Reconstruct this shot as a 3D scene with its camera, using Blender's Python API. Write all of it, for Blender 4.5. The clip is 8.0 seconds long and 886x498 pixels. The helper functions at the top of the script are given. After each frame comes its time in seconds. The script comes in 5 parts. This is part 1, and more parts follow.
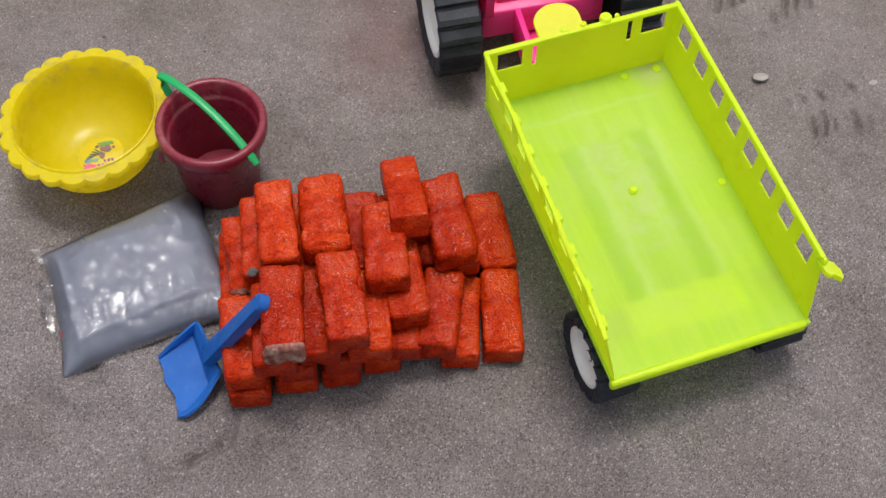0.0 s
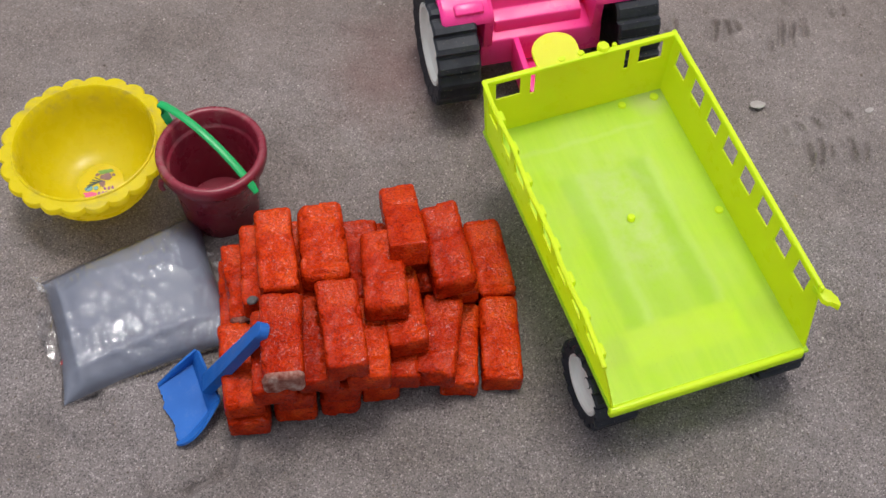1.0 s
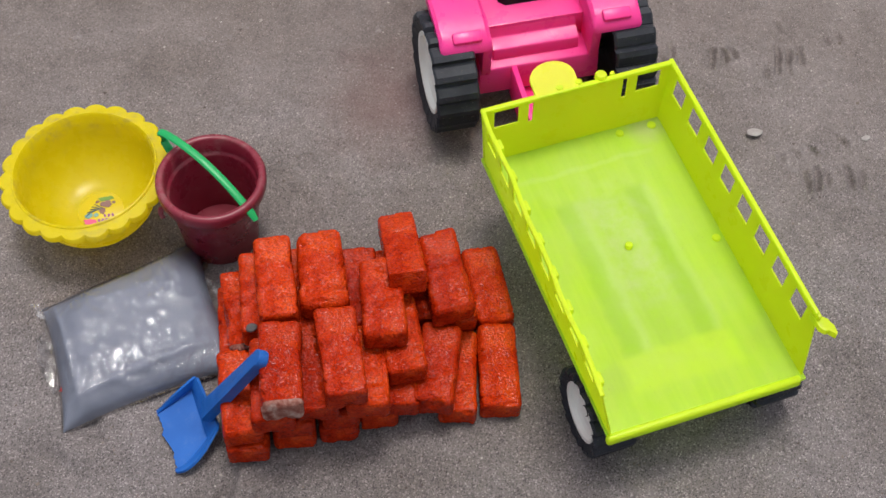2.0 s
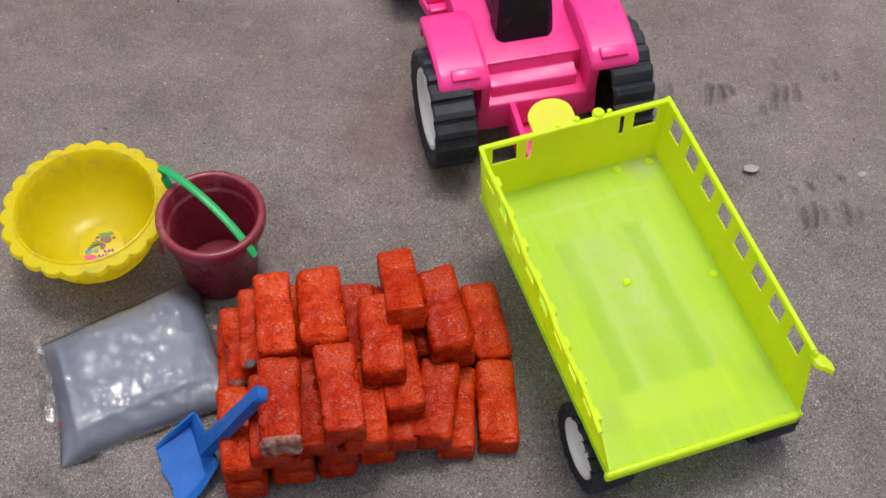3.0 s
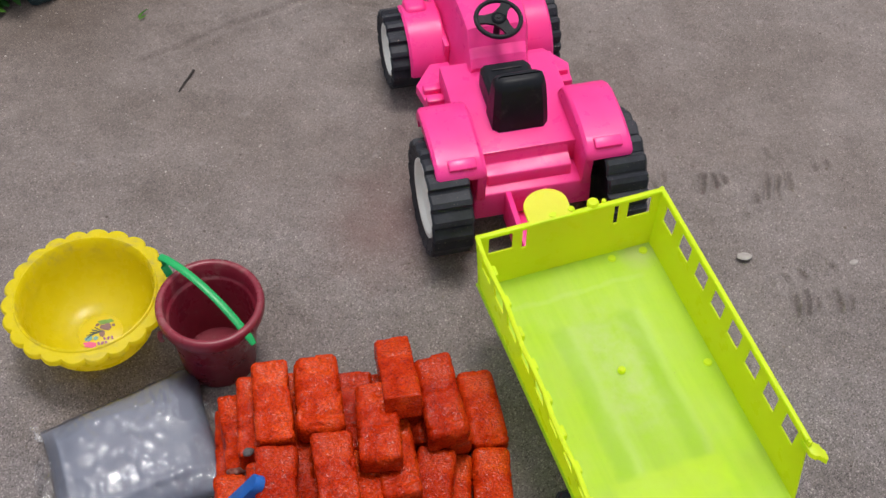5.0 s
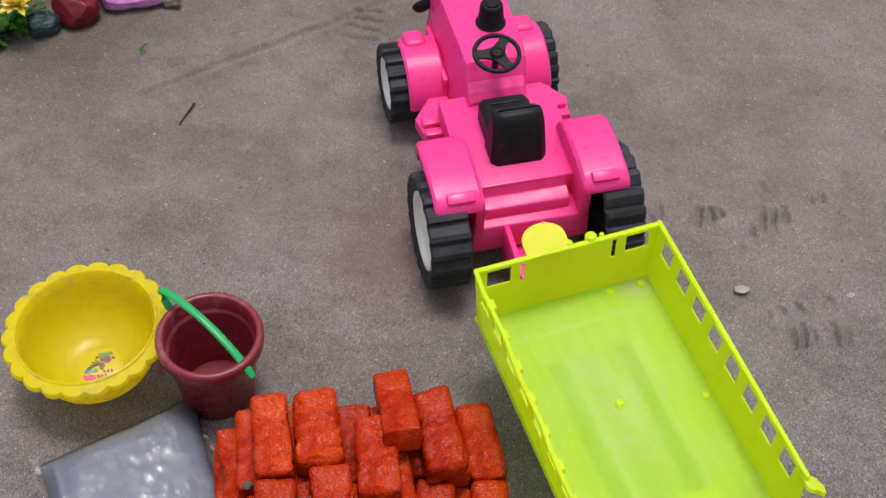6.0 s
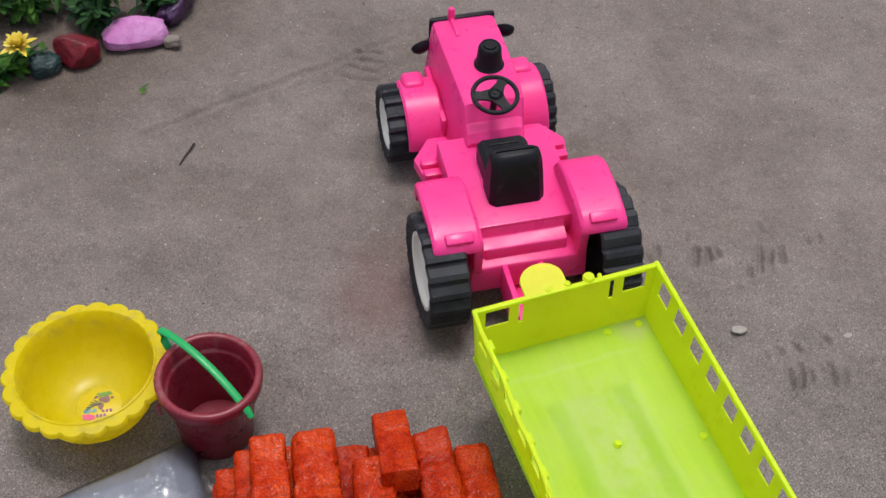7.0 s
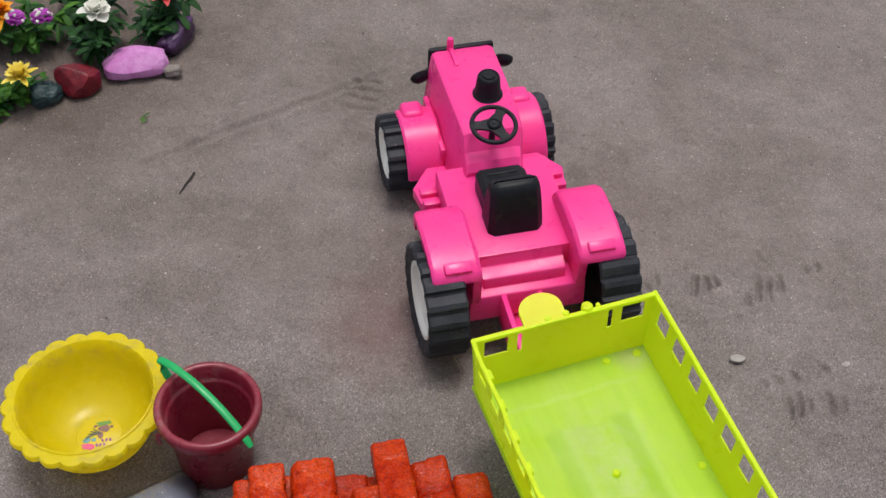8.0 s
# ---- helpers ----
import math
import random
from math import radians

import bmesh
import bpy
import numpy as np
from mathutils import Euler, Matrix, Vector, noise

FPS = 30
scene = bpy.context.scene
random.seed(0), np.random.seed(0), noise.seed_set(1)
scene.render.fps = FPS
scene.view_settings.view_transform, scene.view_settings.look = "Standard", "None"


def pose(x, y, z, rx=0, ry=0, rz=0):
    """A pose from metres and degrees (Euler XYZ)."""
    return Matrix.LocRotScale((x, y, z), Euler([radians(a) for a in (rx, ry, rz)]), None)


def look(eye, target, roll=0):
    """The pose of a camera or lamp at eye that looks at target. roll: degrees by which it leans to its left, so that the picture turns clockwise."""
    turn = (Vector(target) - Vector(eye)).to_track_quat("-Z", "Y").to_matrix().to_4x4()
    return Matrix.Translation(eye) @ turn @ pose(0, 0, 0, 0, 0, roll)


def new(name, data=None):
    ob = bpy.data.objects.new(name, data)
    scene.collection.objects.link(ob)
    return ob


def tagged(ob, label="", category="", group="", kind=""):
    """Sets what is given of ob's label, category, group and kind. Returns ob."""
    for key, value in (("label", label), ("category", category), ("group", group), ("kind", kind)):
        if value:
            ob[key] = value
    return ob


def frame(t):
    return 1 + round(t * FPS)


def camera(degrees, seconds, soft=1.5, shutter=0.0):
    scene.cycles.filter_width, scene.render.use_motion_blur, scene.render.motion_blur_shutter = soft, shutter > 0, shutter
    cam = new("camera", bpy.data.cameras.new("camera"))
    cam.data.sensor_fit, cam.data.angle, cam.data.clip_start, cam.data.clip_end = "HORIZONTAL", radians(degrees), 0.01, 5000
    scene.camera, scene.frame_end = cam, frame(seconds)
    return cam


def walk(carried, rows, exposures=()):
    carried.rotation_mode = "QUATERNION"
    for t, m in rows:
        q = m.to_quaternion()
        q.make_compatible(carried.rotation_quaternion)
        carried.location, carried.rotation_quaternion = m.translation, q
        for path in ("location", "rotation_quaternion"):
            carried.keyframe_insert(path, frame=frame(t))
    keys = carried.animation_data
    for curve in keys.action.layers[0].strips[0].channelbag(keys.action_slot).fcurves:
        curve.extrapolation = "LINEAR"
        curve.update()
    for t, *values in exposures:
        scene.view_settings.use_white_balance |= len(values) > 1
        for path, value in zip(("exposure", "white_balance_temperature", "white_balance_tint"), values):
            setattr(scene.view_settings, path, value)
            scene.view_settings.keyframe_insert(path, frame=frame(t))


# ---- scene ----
EXPOSURE = [(0.0, 0.18), (4.5, 0.17), (8.0, 0.07)]
cam = camera(35.32, 8.0)
ROWS = [
    (0.0, 0.0000, -0.0000, 0.9290, 32.045, -0.970, -0.000),
    (0.5, -0.0001, 0.0005, 0.9319, 32.412, -0.968, -0.045),
    (1.0, -0.0001, 0.0011, 0.9348, 32.969, -0.985, -0.071),
    (1.5, -0.0001, 0.0018, 0.9378, 33.350, -1.015, -0.072),
    (3.0, -0.0000, 0.0037, 0.9478, 35.082, -1.111, -0.064),
    (3.5, -0.0000, 0.0039, 0.9514, 35.676, -1.131, -0.073),
    (4.0, -0.0000, 0.0038, 0.9552, 36.641, -1.164, -0.086),
    (4.5, -0.0001, 0.0035, 0.9590, 37.551, -1.204, -0.099),
    (6.0, -0.0005, 0.0025, 0.9695, 39.459, -1.301, -0.122),
    (6.5, -0.0007, 0.0022, 0.9728, 40.102, -1.353, -0.114),
    (7.0, -0.0007, 0.0021, 0.9759, 40.932, -1.390, -0.119),
    (7.5, -0.0006, 0.0021, 0.9788, 41.491, -1.377, -0.161),
    (8.0, -0.0005, 0.0022, 0.9816, 41.952, -1.400, -0.147),
]
walk(cam, [(t, pose(x, y, z, rx, ry, rz)) for t, x, y, z, rx, ry, rz in ROWS], EXPOSURE)

# ---- world and light: a bright overcast sky, brightest overhead ----
SUN_UP, SUN_TURN = 82.0, 18.0
world = bpy.data.worlds.new("world")
scene.world = world
world.use_nodes = True
wn, wl = world.node_tree.nodes, world.node_tree.links
sky = wn.new("ShaderNodeTexSky")
sky.sky_type = "NISHITA"
sky.sun_disc = False
sky.sun_elevation = radians(SUN_UP)
sky.sun_rotation = radians(SUN_TURN)
sky.dust_density = 4.0
grey = wn.new("ShaderNodeHueSaturation")   # a clouded sky has little blue
grey.inputs["Saturation"].default_value = 0.42
wl.new(sky.outputs["Color"], grey.inputs["Color"])
wl.new(grey.outputs["Color"], wn["Background"].inputs["Color"])
wn["Background"].inputs["Strength"].default_value = 0.145
sun = new("sun", bpy.data.lights.new("sun", "SUN"))
sun.data.energy = 1.4
sun.data.angle = radians(14)
sun.data.color = (1.0, 0.96, 0.92)
sun.matrix_world = look((math.sin(radians(SUN_TURN)), math.cos(radians(SUN_TURN)), math.tan(radians(SUN_UP))), (0, 0, 0))


# ---- materials ----
class Nodes:
    """A material with a Principled shader and short calls for its nodes."""

    def __init__(self, name, rough=0.5, spec=0.5):
        self.mat = bpy.data.materials.new(name)
        self.mat.use_nodes = True
        self.tree = self.mat.node_tree
        self.bsdf = self.tree.nodes["Principled BSDF"]
        self.bsdf.inputs["Roughness"].default_value = rough
        self.bsdf.inputs["Specular IOR Level"].default_value = spec
        self.at = self.node("ShaderNodeTexCoord").outputs["Object"]

    def node(self, kind, **inputs):
        n = self.tree.nodes.new(kind)
        for k, v in inputs.items():
            self.put(n.inputs[k.replace("_", " ")], v)
        return n

    def put(self, socket, v):
        if isinstance(v, bpy.types.NodeSocket):
            self.tree.links.new(v, socket)
        else:
            socket.default_value = v

    def noise(self, scale, detail=4.0, rough=0.55):
        return self.node("ShaderNodeTexNoise", Vector=self.at, Scale=scale, Detail=detail, Roughness=rough).outputs["Fac"]

    def cells(self, scale, what="Distance", feature="F1"):
        n = self.node("ShaderNodeTexVoronoi", Vector=self.at, Scale=scale)
        n.feature = feature
        return n.outputs[what]

    def ramp(self, fac, *stops):
        n = self.node("ShaderNodeValToRGB", Fac=fac)
        e = n.color_ramp.elements
        while len(e) < len(stops):
            e.new(0.5)
        for el, (p, c) in zip(e, stops):
            el.position = p
            el.color = (*c, 1) if isinstance(c, tuple) else (c, c, c, 1)
        return n.outputs["Color"]

    def mix(self, fac, a, b, how="MIX"):
        n = self.node("ShaderNodeMix")
        n.data_type, n.blend_type = "RGBA", how
        self.put(n.inputs[0], fac)
        for i, v in ((6, a), (7, b)):
            self.put(n.inputs[i], (*v, 1) if isinstance(v, tuple) else v)
        return n.outputs[2]

    def maths(self, how, a, b=0.0):
        n = self.node("ShaderNodeMath")
        n.operation = how
        self.put(n.inputs[0], a)
        self.put(n.inputs[1], b)
        return n.outputs[0]

    def bump(self, *layers):
        normal = None
        for height, strength, distance in layers:
            n = self.node("ShaderNodeBump", Height=height, Strength=strength, Distance=distance)
            if normal:
                self.put(n.inputs["Normal"], normal)
            normal = n.outputs["Normal"]
        self.put(self.bsdf.inputs["Normal"], normal)

    def colour(self, v):
        self.put(self.bsdf.inputs["Base Color"], (*v, 1) if isinstance(v, tuple) else v)

    def through_light(self, colour, share):
        """Lets part of the light pass through, as thin tinted plastic or a leaf does."""
        tr = self.node("ShaderNodeBsdfTranslucent")
        self.put(tr.inputs["Color"], (*colour, 1) if isinstance(colour, tuple) else colour)
        mx = self.node("ShaderNodeMixShader")
        mx.inputs[0].default_value = share
        self.tree.links.new(self.bsdf.outputs[0], mx.inputs[1])
        self.tree.links.new(tr.outputs[0], mx.inputs[2])
        self.tree.links.new(mx.outputs[0], self.tree.nodes["Material Output"].inputs["Surface"])


def soil():
    m = Nodes("soil", 0.92, 0.25)
    wide = m.noise(5.0, 5.0, 0.6)
    base = m.ramp(wide, (0.3, (0.172, 0.145, 0.128)), (0.55, (0.226, 0.195, 0.178)), (0.75, (0.266, 0.234, 0.218)))
    base = m.mix(1.0, base, m.ramp(m.noise(13.0, 4.0, 0.55), (0.34, (0.93, 0.92, 0.91)), (0.66, (1.06, 1.06, 1.06))), "MULTIPLY")
    patch = m.ramp(m.noise(30.0, 8.0, 0.72), (0.32, 0.86), (0.66, 1.08))
    base = m.mix(1.0, base, patch, "MULTIPLY")
    where = m.node("ShaderNodeSeparateXYZ", Vector=m.at).outputs["Y"]
    far_fade = m.node("ShaderNodeMapRange", Value=m.maths("ADD", where, m.maths("MULTIPLY", m.noise(6.0, 3.0, 0.5), 0.3)))
    far_fade.inputs[1].default_value, far_fade.inputs[2].default_value = 0.70, 1.05
    far_fade.inputs[3].default_value, far_fade.inputs[4].default_value = 1.0, 0.58   # full grain near the pile, weaker further off
    loose = far_fade.outputs[0]
    grain = m.ramp(m.noise(900.0, 3.0, 0.7), (0.34, 0.5), (0.5, 1.0), (0.67, 1.5))
    base = m.mix(m.maths("MULTIPLY", loose, 0.45), base, grain, "MULTIPLY")
    sand = m.node("ShaderNodeTexVoronoi", Vector=m.at, Scale=980.0)   # single sand grains
    base = m.mix(m.maths("MULTIPLY", loose, 0.85), base, m.ramp(sand.outputs["Color"], (0.12, 0.38), (0.35, 0.88), (0.7, 1.02), (0.93, 2.0)), "MULTIPLY")
    fleck = m.node("ShaderNodeTexVoronoi", Vector=m.at, Scale=420.0)
    pale = m.ramp(fleck.outputs["Color"], (0.88, 0.0), (0.94, 1.0))
    near = m.ramp(fleck.outputs["Distance"], (0.18, 1.0), (0.34, 0.0))
    base = m.mix(m.maths("MULTIPLY", pale, m.maths("MULTIPLY", near, 0.55)), base, (0.48, 0.45, 0.43))
    dusty = m.ramp(m.noise(62.0, 4.0, 0.6), (0.64, 0.0), (0.74, 0.30))
    base = m.mix(dusty, base, (0.42, 0.39, 0.365))   # pale dusty blotches
    spot = m.node("ShaderNodeVectorMath", Vector=m.at)
    spot.operation = "DISTANCE"
    spot.inputs[1].default_value = (-0.02, 0.79, 0.0)
    red_patch = m.ramp(m.maths("ADD", spot.outputs["Value"], m.maths("MULTIPLY", m.noise(30.0, 5.0, 0.6), 0.09)), (0.05, 0.30), (0.13, 0.0))
    base = m.mix(red_patch, base, (0.24, 0.105, 0.095))   # reddish patch beside the tractor's rear wheel
    bed = m.node("ShaderNodeVectorMath", Vector=m.at)
    bed.operation = "DISTANCE"
    bed.inputs[1].default_value = (-0.42, 1.22, 0.0)
    plant_shade = m.ramp(m.maths("ADD", bed.outputs["Value"], m.maths("MULTIPLY", m.noise(9.0, 4.0, 0.6), 0.22)), (0.24, 0.80), (0.42, 0.0))
    base = m.mix(plant_shade, base, m.mix(1.0, base, (0.60, 0.55, 0.50), "MULTIPLY"))   # the plants' shade, painted browner into the earth round the flower bed
    base = m.mix(1.0, base, m.mix(loose, (0.87, 0.81, 0.755), (1.0, 1.02, 1.09)), "MULTIPLY")   # greyer near the pile, darker and browner further off
    m.colour(base)
    m.bump((m.noise(70.0, 4.0, 0.6), 0.45, 0.0034), (m.noise(300.0, 4.0, 0.7), 0.3, 0.0009), (sand.outputs["Distance"], loose, -0.0010))
    return m.mat


def painted_brick():
    m = Nodes("painted_brick", 0.3, 0.4)
    pick = m.node("ShaderNodeObjectInfo").outputs["Random"]
    base = m.ramp(m.noise(48.0, 5.0, 0.65), (0.3, (0.28, 0.010, 0.001)), (0.5, (0.44, 0.027, 0.003)), (0.72, (0.56, 0.056, 0.005)))
    base = m.mix(1.0, base, m.ramp(pick, (0.0, (0.76, 0.60, 0.7)), (0.35, (0.90, 0.84, 0.9)), (0.7, (1.0, 1.0, 1.0)), (1.0, (1.06, 1.15, 1.0))), "MULTIPLY")
    grain = m.node("ShaderNodeTexVoronoi", Vector=m.at, Scale=640.0)   # sand grains under the paint
    base = m.mix(0.75, base, m.ramp(m.noise(620.0, 3.0, 0.75), (0.36, 0.45), (0.5, 1.0), (0.66, 1.35)), "MULTIPLY")
    pit = m.ramp(m.noise(330.0, 4.0, 0.7), (0.60, 0.0), (0.67, 0.85))
    base = m.mix(pit, base, (0.13, 0.008, 0.002))
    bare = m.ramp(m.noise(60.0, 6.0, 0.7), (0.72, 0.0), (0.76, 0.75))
    base = m.mix(bare, base, (0.40, 0.20, 0.16))   # sparse pale specks
    m.colour(base)
    # thick wet-looking paint over a sandy face: single grains catch the light
    m.put(m.bsdf.inputs["Roughness"], m.ramp(m.noise(90.0, 4.0, 0.6), (0.35, 0.12), (0.65, 0.26)))
    wet = m.ramp(m.noise(70.0, 3.0, 0.6), (0.45, 0.35), (0.60, 1.0))   # the paint lies thicker in places
    m.put(m.bsdf.inputs["Specular IOR Level"], m.maths("MULTIPLY", wet, m.ramp(grain.outputs["Color"], (0.45, 0.08), (0.62, 0.40))))
    m.bump((m.noise(150.0, 3.0, 0.6), 0.35, 0.0014), (grain.outputs["Distance"], 0.55, -0.0009), (m.noise(520.0, 3.0, 0.6), 0.42, 0.0010))
    return m.mat


def bare_clay():
    m = Nodes("bare_clay", 0.9, 0.2)
    m.colour(m.ramp(m.noise(120.0, 5.0, 0.7), (0.34, (0.16, 0.030, 0.020)), (0.50, (0.30, 0.13, 0.10)), (0.66, (0.46, 0.32, 0.27))))
    m.bump((m.noise(260.0, 5.0, 0.75), 0.9, 0.002),)
    return m.mat


def plastic(name, a, b, rough=0.32, dust=0.10, share=0.0, glow_colour=None, spec=0.45, specks=False, smears=0.0, smear_from=0.0):
    """Moulded toy plastic: slight clouding, scuffs and dust."""
    m = Nodes(name, rough, spec)
    base = m.mix(m.ramp(m.noise(22.0, 4.0, 0.6), (0.35, 0.0), (0.65, 1.0)), a, b)
    scuff = m.ramp(m.noise(75.0, 7.0, 0.75), (0.56, 0.0), (0.74, dust * 2.2))
    base = m.mix(scuff, base, (0.42, 0.37, 0.32))
    if smears:   # grey rubbed-in dirt: wide smears broken up by fine scratches
        mp = m.node("ShaderNodeMapping", Vector=m.at)
        mp.inputs["Rotation"].default_value = (0.3, 0.2, 0.7)
        mp.inputs["Scale"].default_value = (60.0, 240.0, 110.0)
        fine = m.node("ShaderNodeTexNoise", Vector=mp.outputs[0], Scale=1.0, Detail=4.0, Roughness=0.7).outputs["Fac"]
        wide = m.ramp(m.noise(46.0, 4.0, 0.6), (0.48, 0.0), (0.66, 1.0))
        up = m.node("ShaderNodeMapRange", Value=m.node("ShaderNodeSeparateXYZ", Vector=m.at).outputs["Z"])
        up.inputs[1].default_value, up.inputs[2].default_value, up.inputs[3].default_value = smear_from - 0.012, smear_from + 0.004, 0.06
        wide = m.maths("MULTIPLY", wide, up.outputs[0])
        base = m.mix(m.maths("MULTIPLY", m.maths("MULTIPLY", wide, m.ramp(fine, (0.40, 0.0), (0.62, 1.0))), smears), base, (0.30, 0.25, 0.21))
    if specks:   # stray black dots in the moulding
        dot = m.node("ShaderNodeTexVoronoi", Vector=m.at, Scale=95.0)
        chosen = m.ramp(dot.outputs["Color"], (0.90, 0.0), (0.91, 1.0))
        base = m.mix(m.maths("MULTIPLY", chosen, m.ramp(dot.outputs["Distance"], (0.07, 1.0), (0.09, 0.0))), base, (0.05, 0.004, 0.02))
    m.colour(base)
    m.put(m.bsdf.inputs["Roughness"], m.ramp(m.noise(55.0, 5.0, 0.65), (0.3, rough - 0.08), (0.7, rough + 0.14)))
    m.bump((m.noise(30.0, 3.0), 0.12, 0.004), (m.noise(420.0, 3.0), 0.08, 0.0006))
    if share:
        m.through_light(glow_colour or a, share)
    return m.mat


def dusty_bed():
    """The trailer's bed: the same plastic, streaked along its length and powdered with pale dust."""
    m = Nodes("lime_bed", 0.38, 0.4)
    mp = m.node("ShaderNodeMapping", Vector=m.at)
    mp.inputs["Scale"].default_value = (150.0, 10.0, 1.0)
    streak = m.node("ShaderNodeTexNoise", Vector=mp.outputs[0], Scale=1.0, Detail=3.0, Roughness=0.6).outputs["Fac"]
    base = m.mix(m.ramp(streak, (0.38, 0.0), (0.62, 1.0)), (0.52, 0.77, 0.028), (0.59, 0.82, 0.036))
    place = m.node("ShaderNodeSeparateXYZ", Vector=m.at)
    wander = m.maths("MULTIPLY", m.maths("SUBTRACT", m.noise(40.0, 4.0, 0.6), 0.5), 0.010)

    def band(axis, lo, hi, soft):
        v = m.maths("ADD", place.outputs[axis], wander)
        a = m.node("ShaderNodeMapRange", Value=v)
        a.inputs[1].default_value, a.inputs[2].default_value = lo - soft, lo + soft
        b = m.node("ShaderNodeMapRange", Value=v)
        b.inputs[1].default_value, b.inputs[2].default_value = hi + soft, hi - soft
        return m.maths("MULTIPLY", a.outputs[0], b.outputs[0])

    # a sunken panel with long stripes: thin and green beside thick and yellow, rubbed pale in the middle
    inside = band("Y", -0.200, -0.062, 0.003)
    stripes = m.maths("ADD", band("X", 0.042, 0.056, 0.002), m.maths("ADD", m.maths("MULTIPLY", band("X", 0.070, 0.078, 0.003), 0.45), band("X", 0.099, 0.113, 0.002)))
    panel = m.maths("MULTIPLY", inside, band("X", 0.041, 0.116, 0.002))
    base = m.mix(m.maths("MULTIPLY", panel, m.ramp(streak, (0.40, 0.10), (0.60, 0.55))), base, (0.40, 0.66, 0.026))
    base = m.mix(m.maths("MULTIPLY", m.maths("MULTIPLY", stripes, inside), 0.45), base, (0.36, 0.62, 0.018))
    shelf = m.maths("MULTIPLY", band("X", 0.034, 0.122, 0.003), band("Y", -0.232, -0.201, 0.003))
    base = m.mix(m.maths("MULTIPLY", shelf, 0.6), base, (0.68, 0.90, 0.024))
    pale = m.maths("ADD", m.maths("MULTIPLY", band("X", 0.112, 0.119, 0.002), inside), m.maths("MULTIPLY", band("X", 0.056, 0.062, 0.002), inside))
    line = m.maths("MULTIPLY", band("Y", -0.036, -0.032, 0.0012), band("X", 0.020, 0.135, 0.003))
    base = m.mix(m.maths("MULTIPLY", m.maths("ADD", pale, line), 0.20), base, (0.82, 0.92, 0.40))
    worn = m.maths("MULTIPLY", band("X", 0.060, 0.104, 0.010), band("Y", -0.165, -0.055, 0.018))
    dust = m.maths("ADD", m.ramp(m.noise(26.0, 6.0, 0.65), (0.36, 0.02), (0.74, 0.24)), m.maths("MULTIPLY", worn, m.ramp(m.noise(70.0, 5.0, 0.6), (0.35, 0.05), (0.65, 0.48))))
    base = m.mix(dust, base, (0.74, 0.80, 0.40))
    corner = m.node("ShaderNodeVectorMath", Vector=m.at)
    corner.operation = "DISTANCE"
    corner.inputs[1].default_value = (0.140, -0.010, 0.0706)
    heap = m.ramp(m.maths("ADD", corner.outputs["Value"], m.maths("MULTIPLY", m.noise(90.0, 4.0, 0.6), 0.016)), (0.014, 0.7), (0.030, 0.0))
    base = m.mix(heap, base, (0.62, 0.62, 0.34))   # dirt gathered in a corner
    speck = m.ramp(m.noise(900.0, 2.0, 0.6), (0.70, 0.0), (0.75, 0.6))
    base = m.mix(speck, base, (0.20, 0.20, 0.10))
    m.colour(base)
    m.put(m.bsdf.inputs["Roughness"], m.ramp(m.noise(40.0, 4.0), (0.3, 0.3), (0.7, 0.6)))
    m.bump((m.noise(60.0, 3.0), 0.15, 0.003),)
    m.through_light((0.78, 0.98, 0.03), 0.45)
    return m.mat


def tyre_rubber():
    m = Nodes("tyre_rubber", 0.62, 0.4)
    base = m.mix(m.ramp(m.noise(60.0, 6.0, 0.7), (0.42, 0.0), (0.72, 0.6)), (0.013, 0.015, 0.022), (0.044, 0.047, 0.057))
    dust = m.ramp(m.noise(520.0, 2.0, 0.7), (0.68, 0.0), (0.74, 0.8))
    m.colour(m.mix(dust, base, (0.30, 0.25, 0.21)))
    m.bump((m.noise(240.0, 4.0), 0.25, 0.001),)
    return m.mat


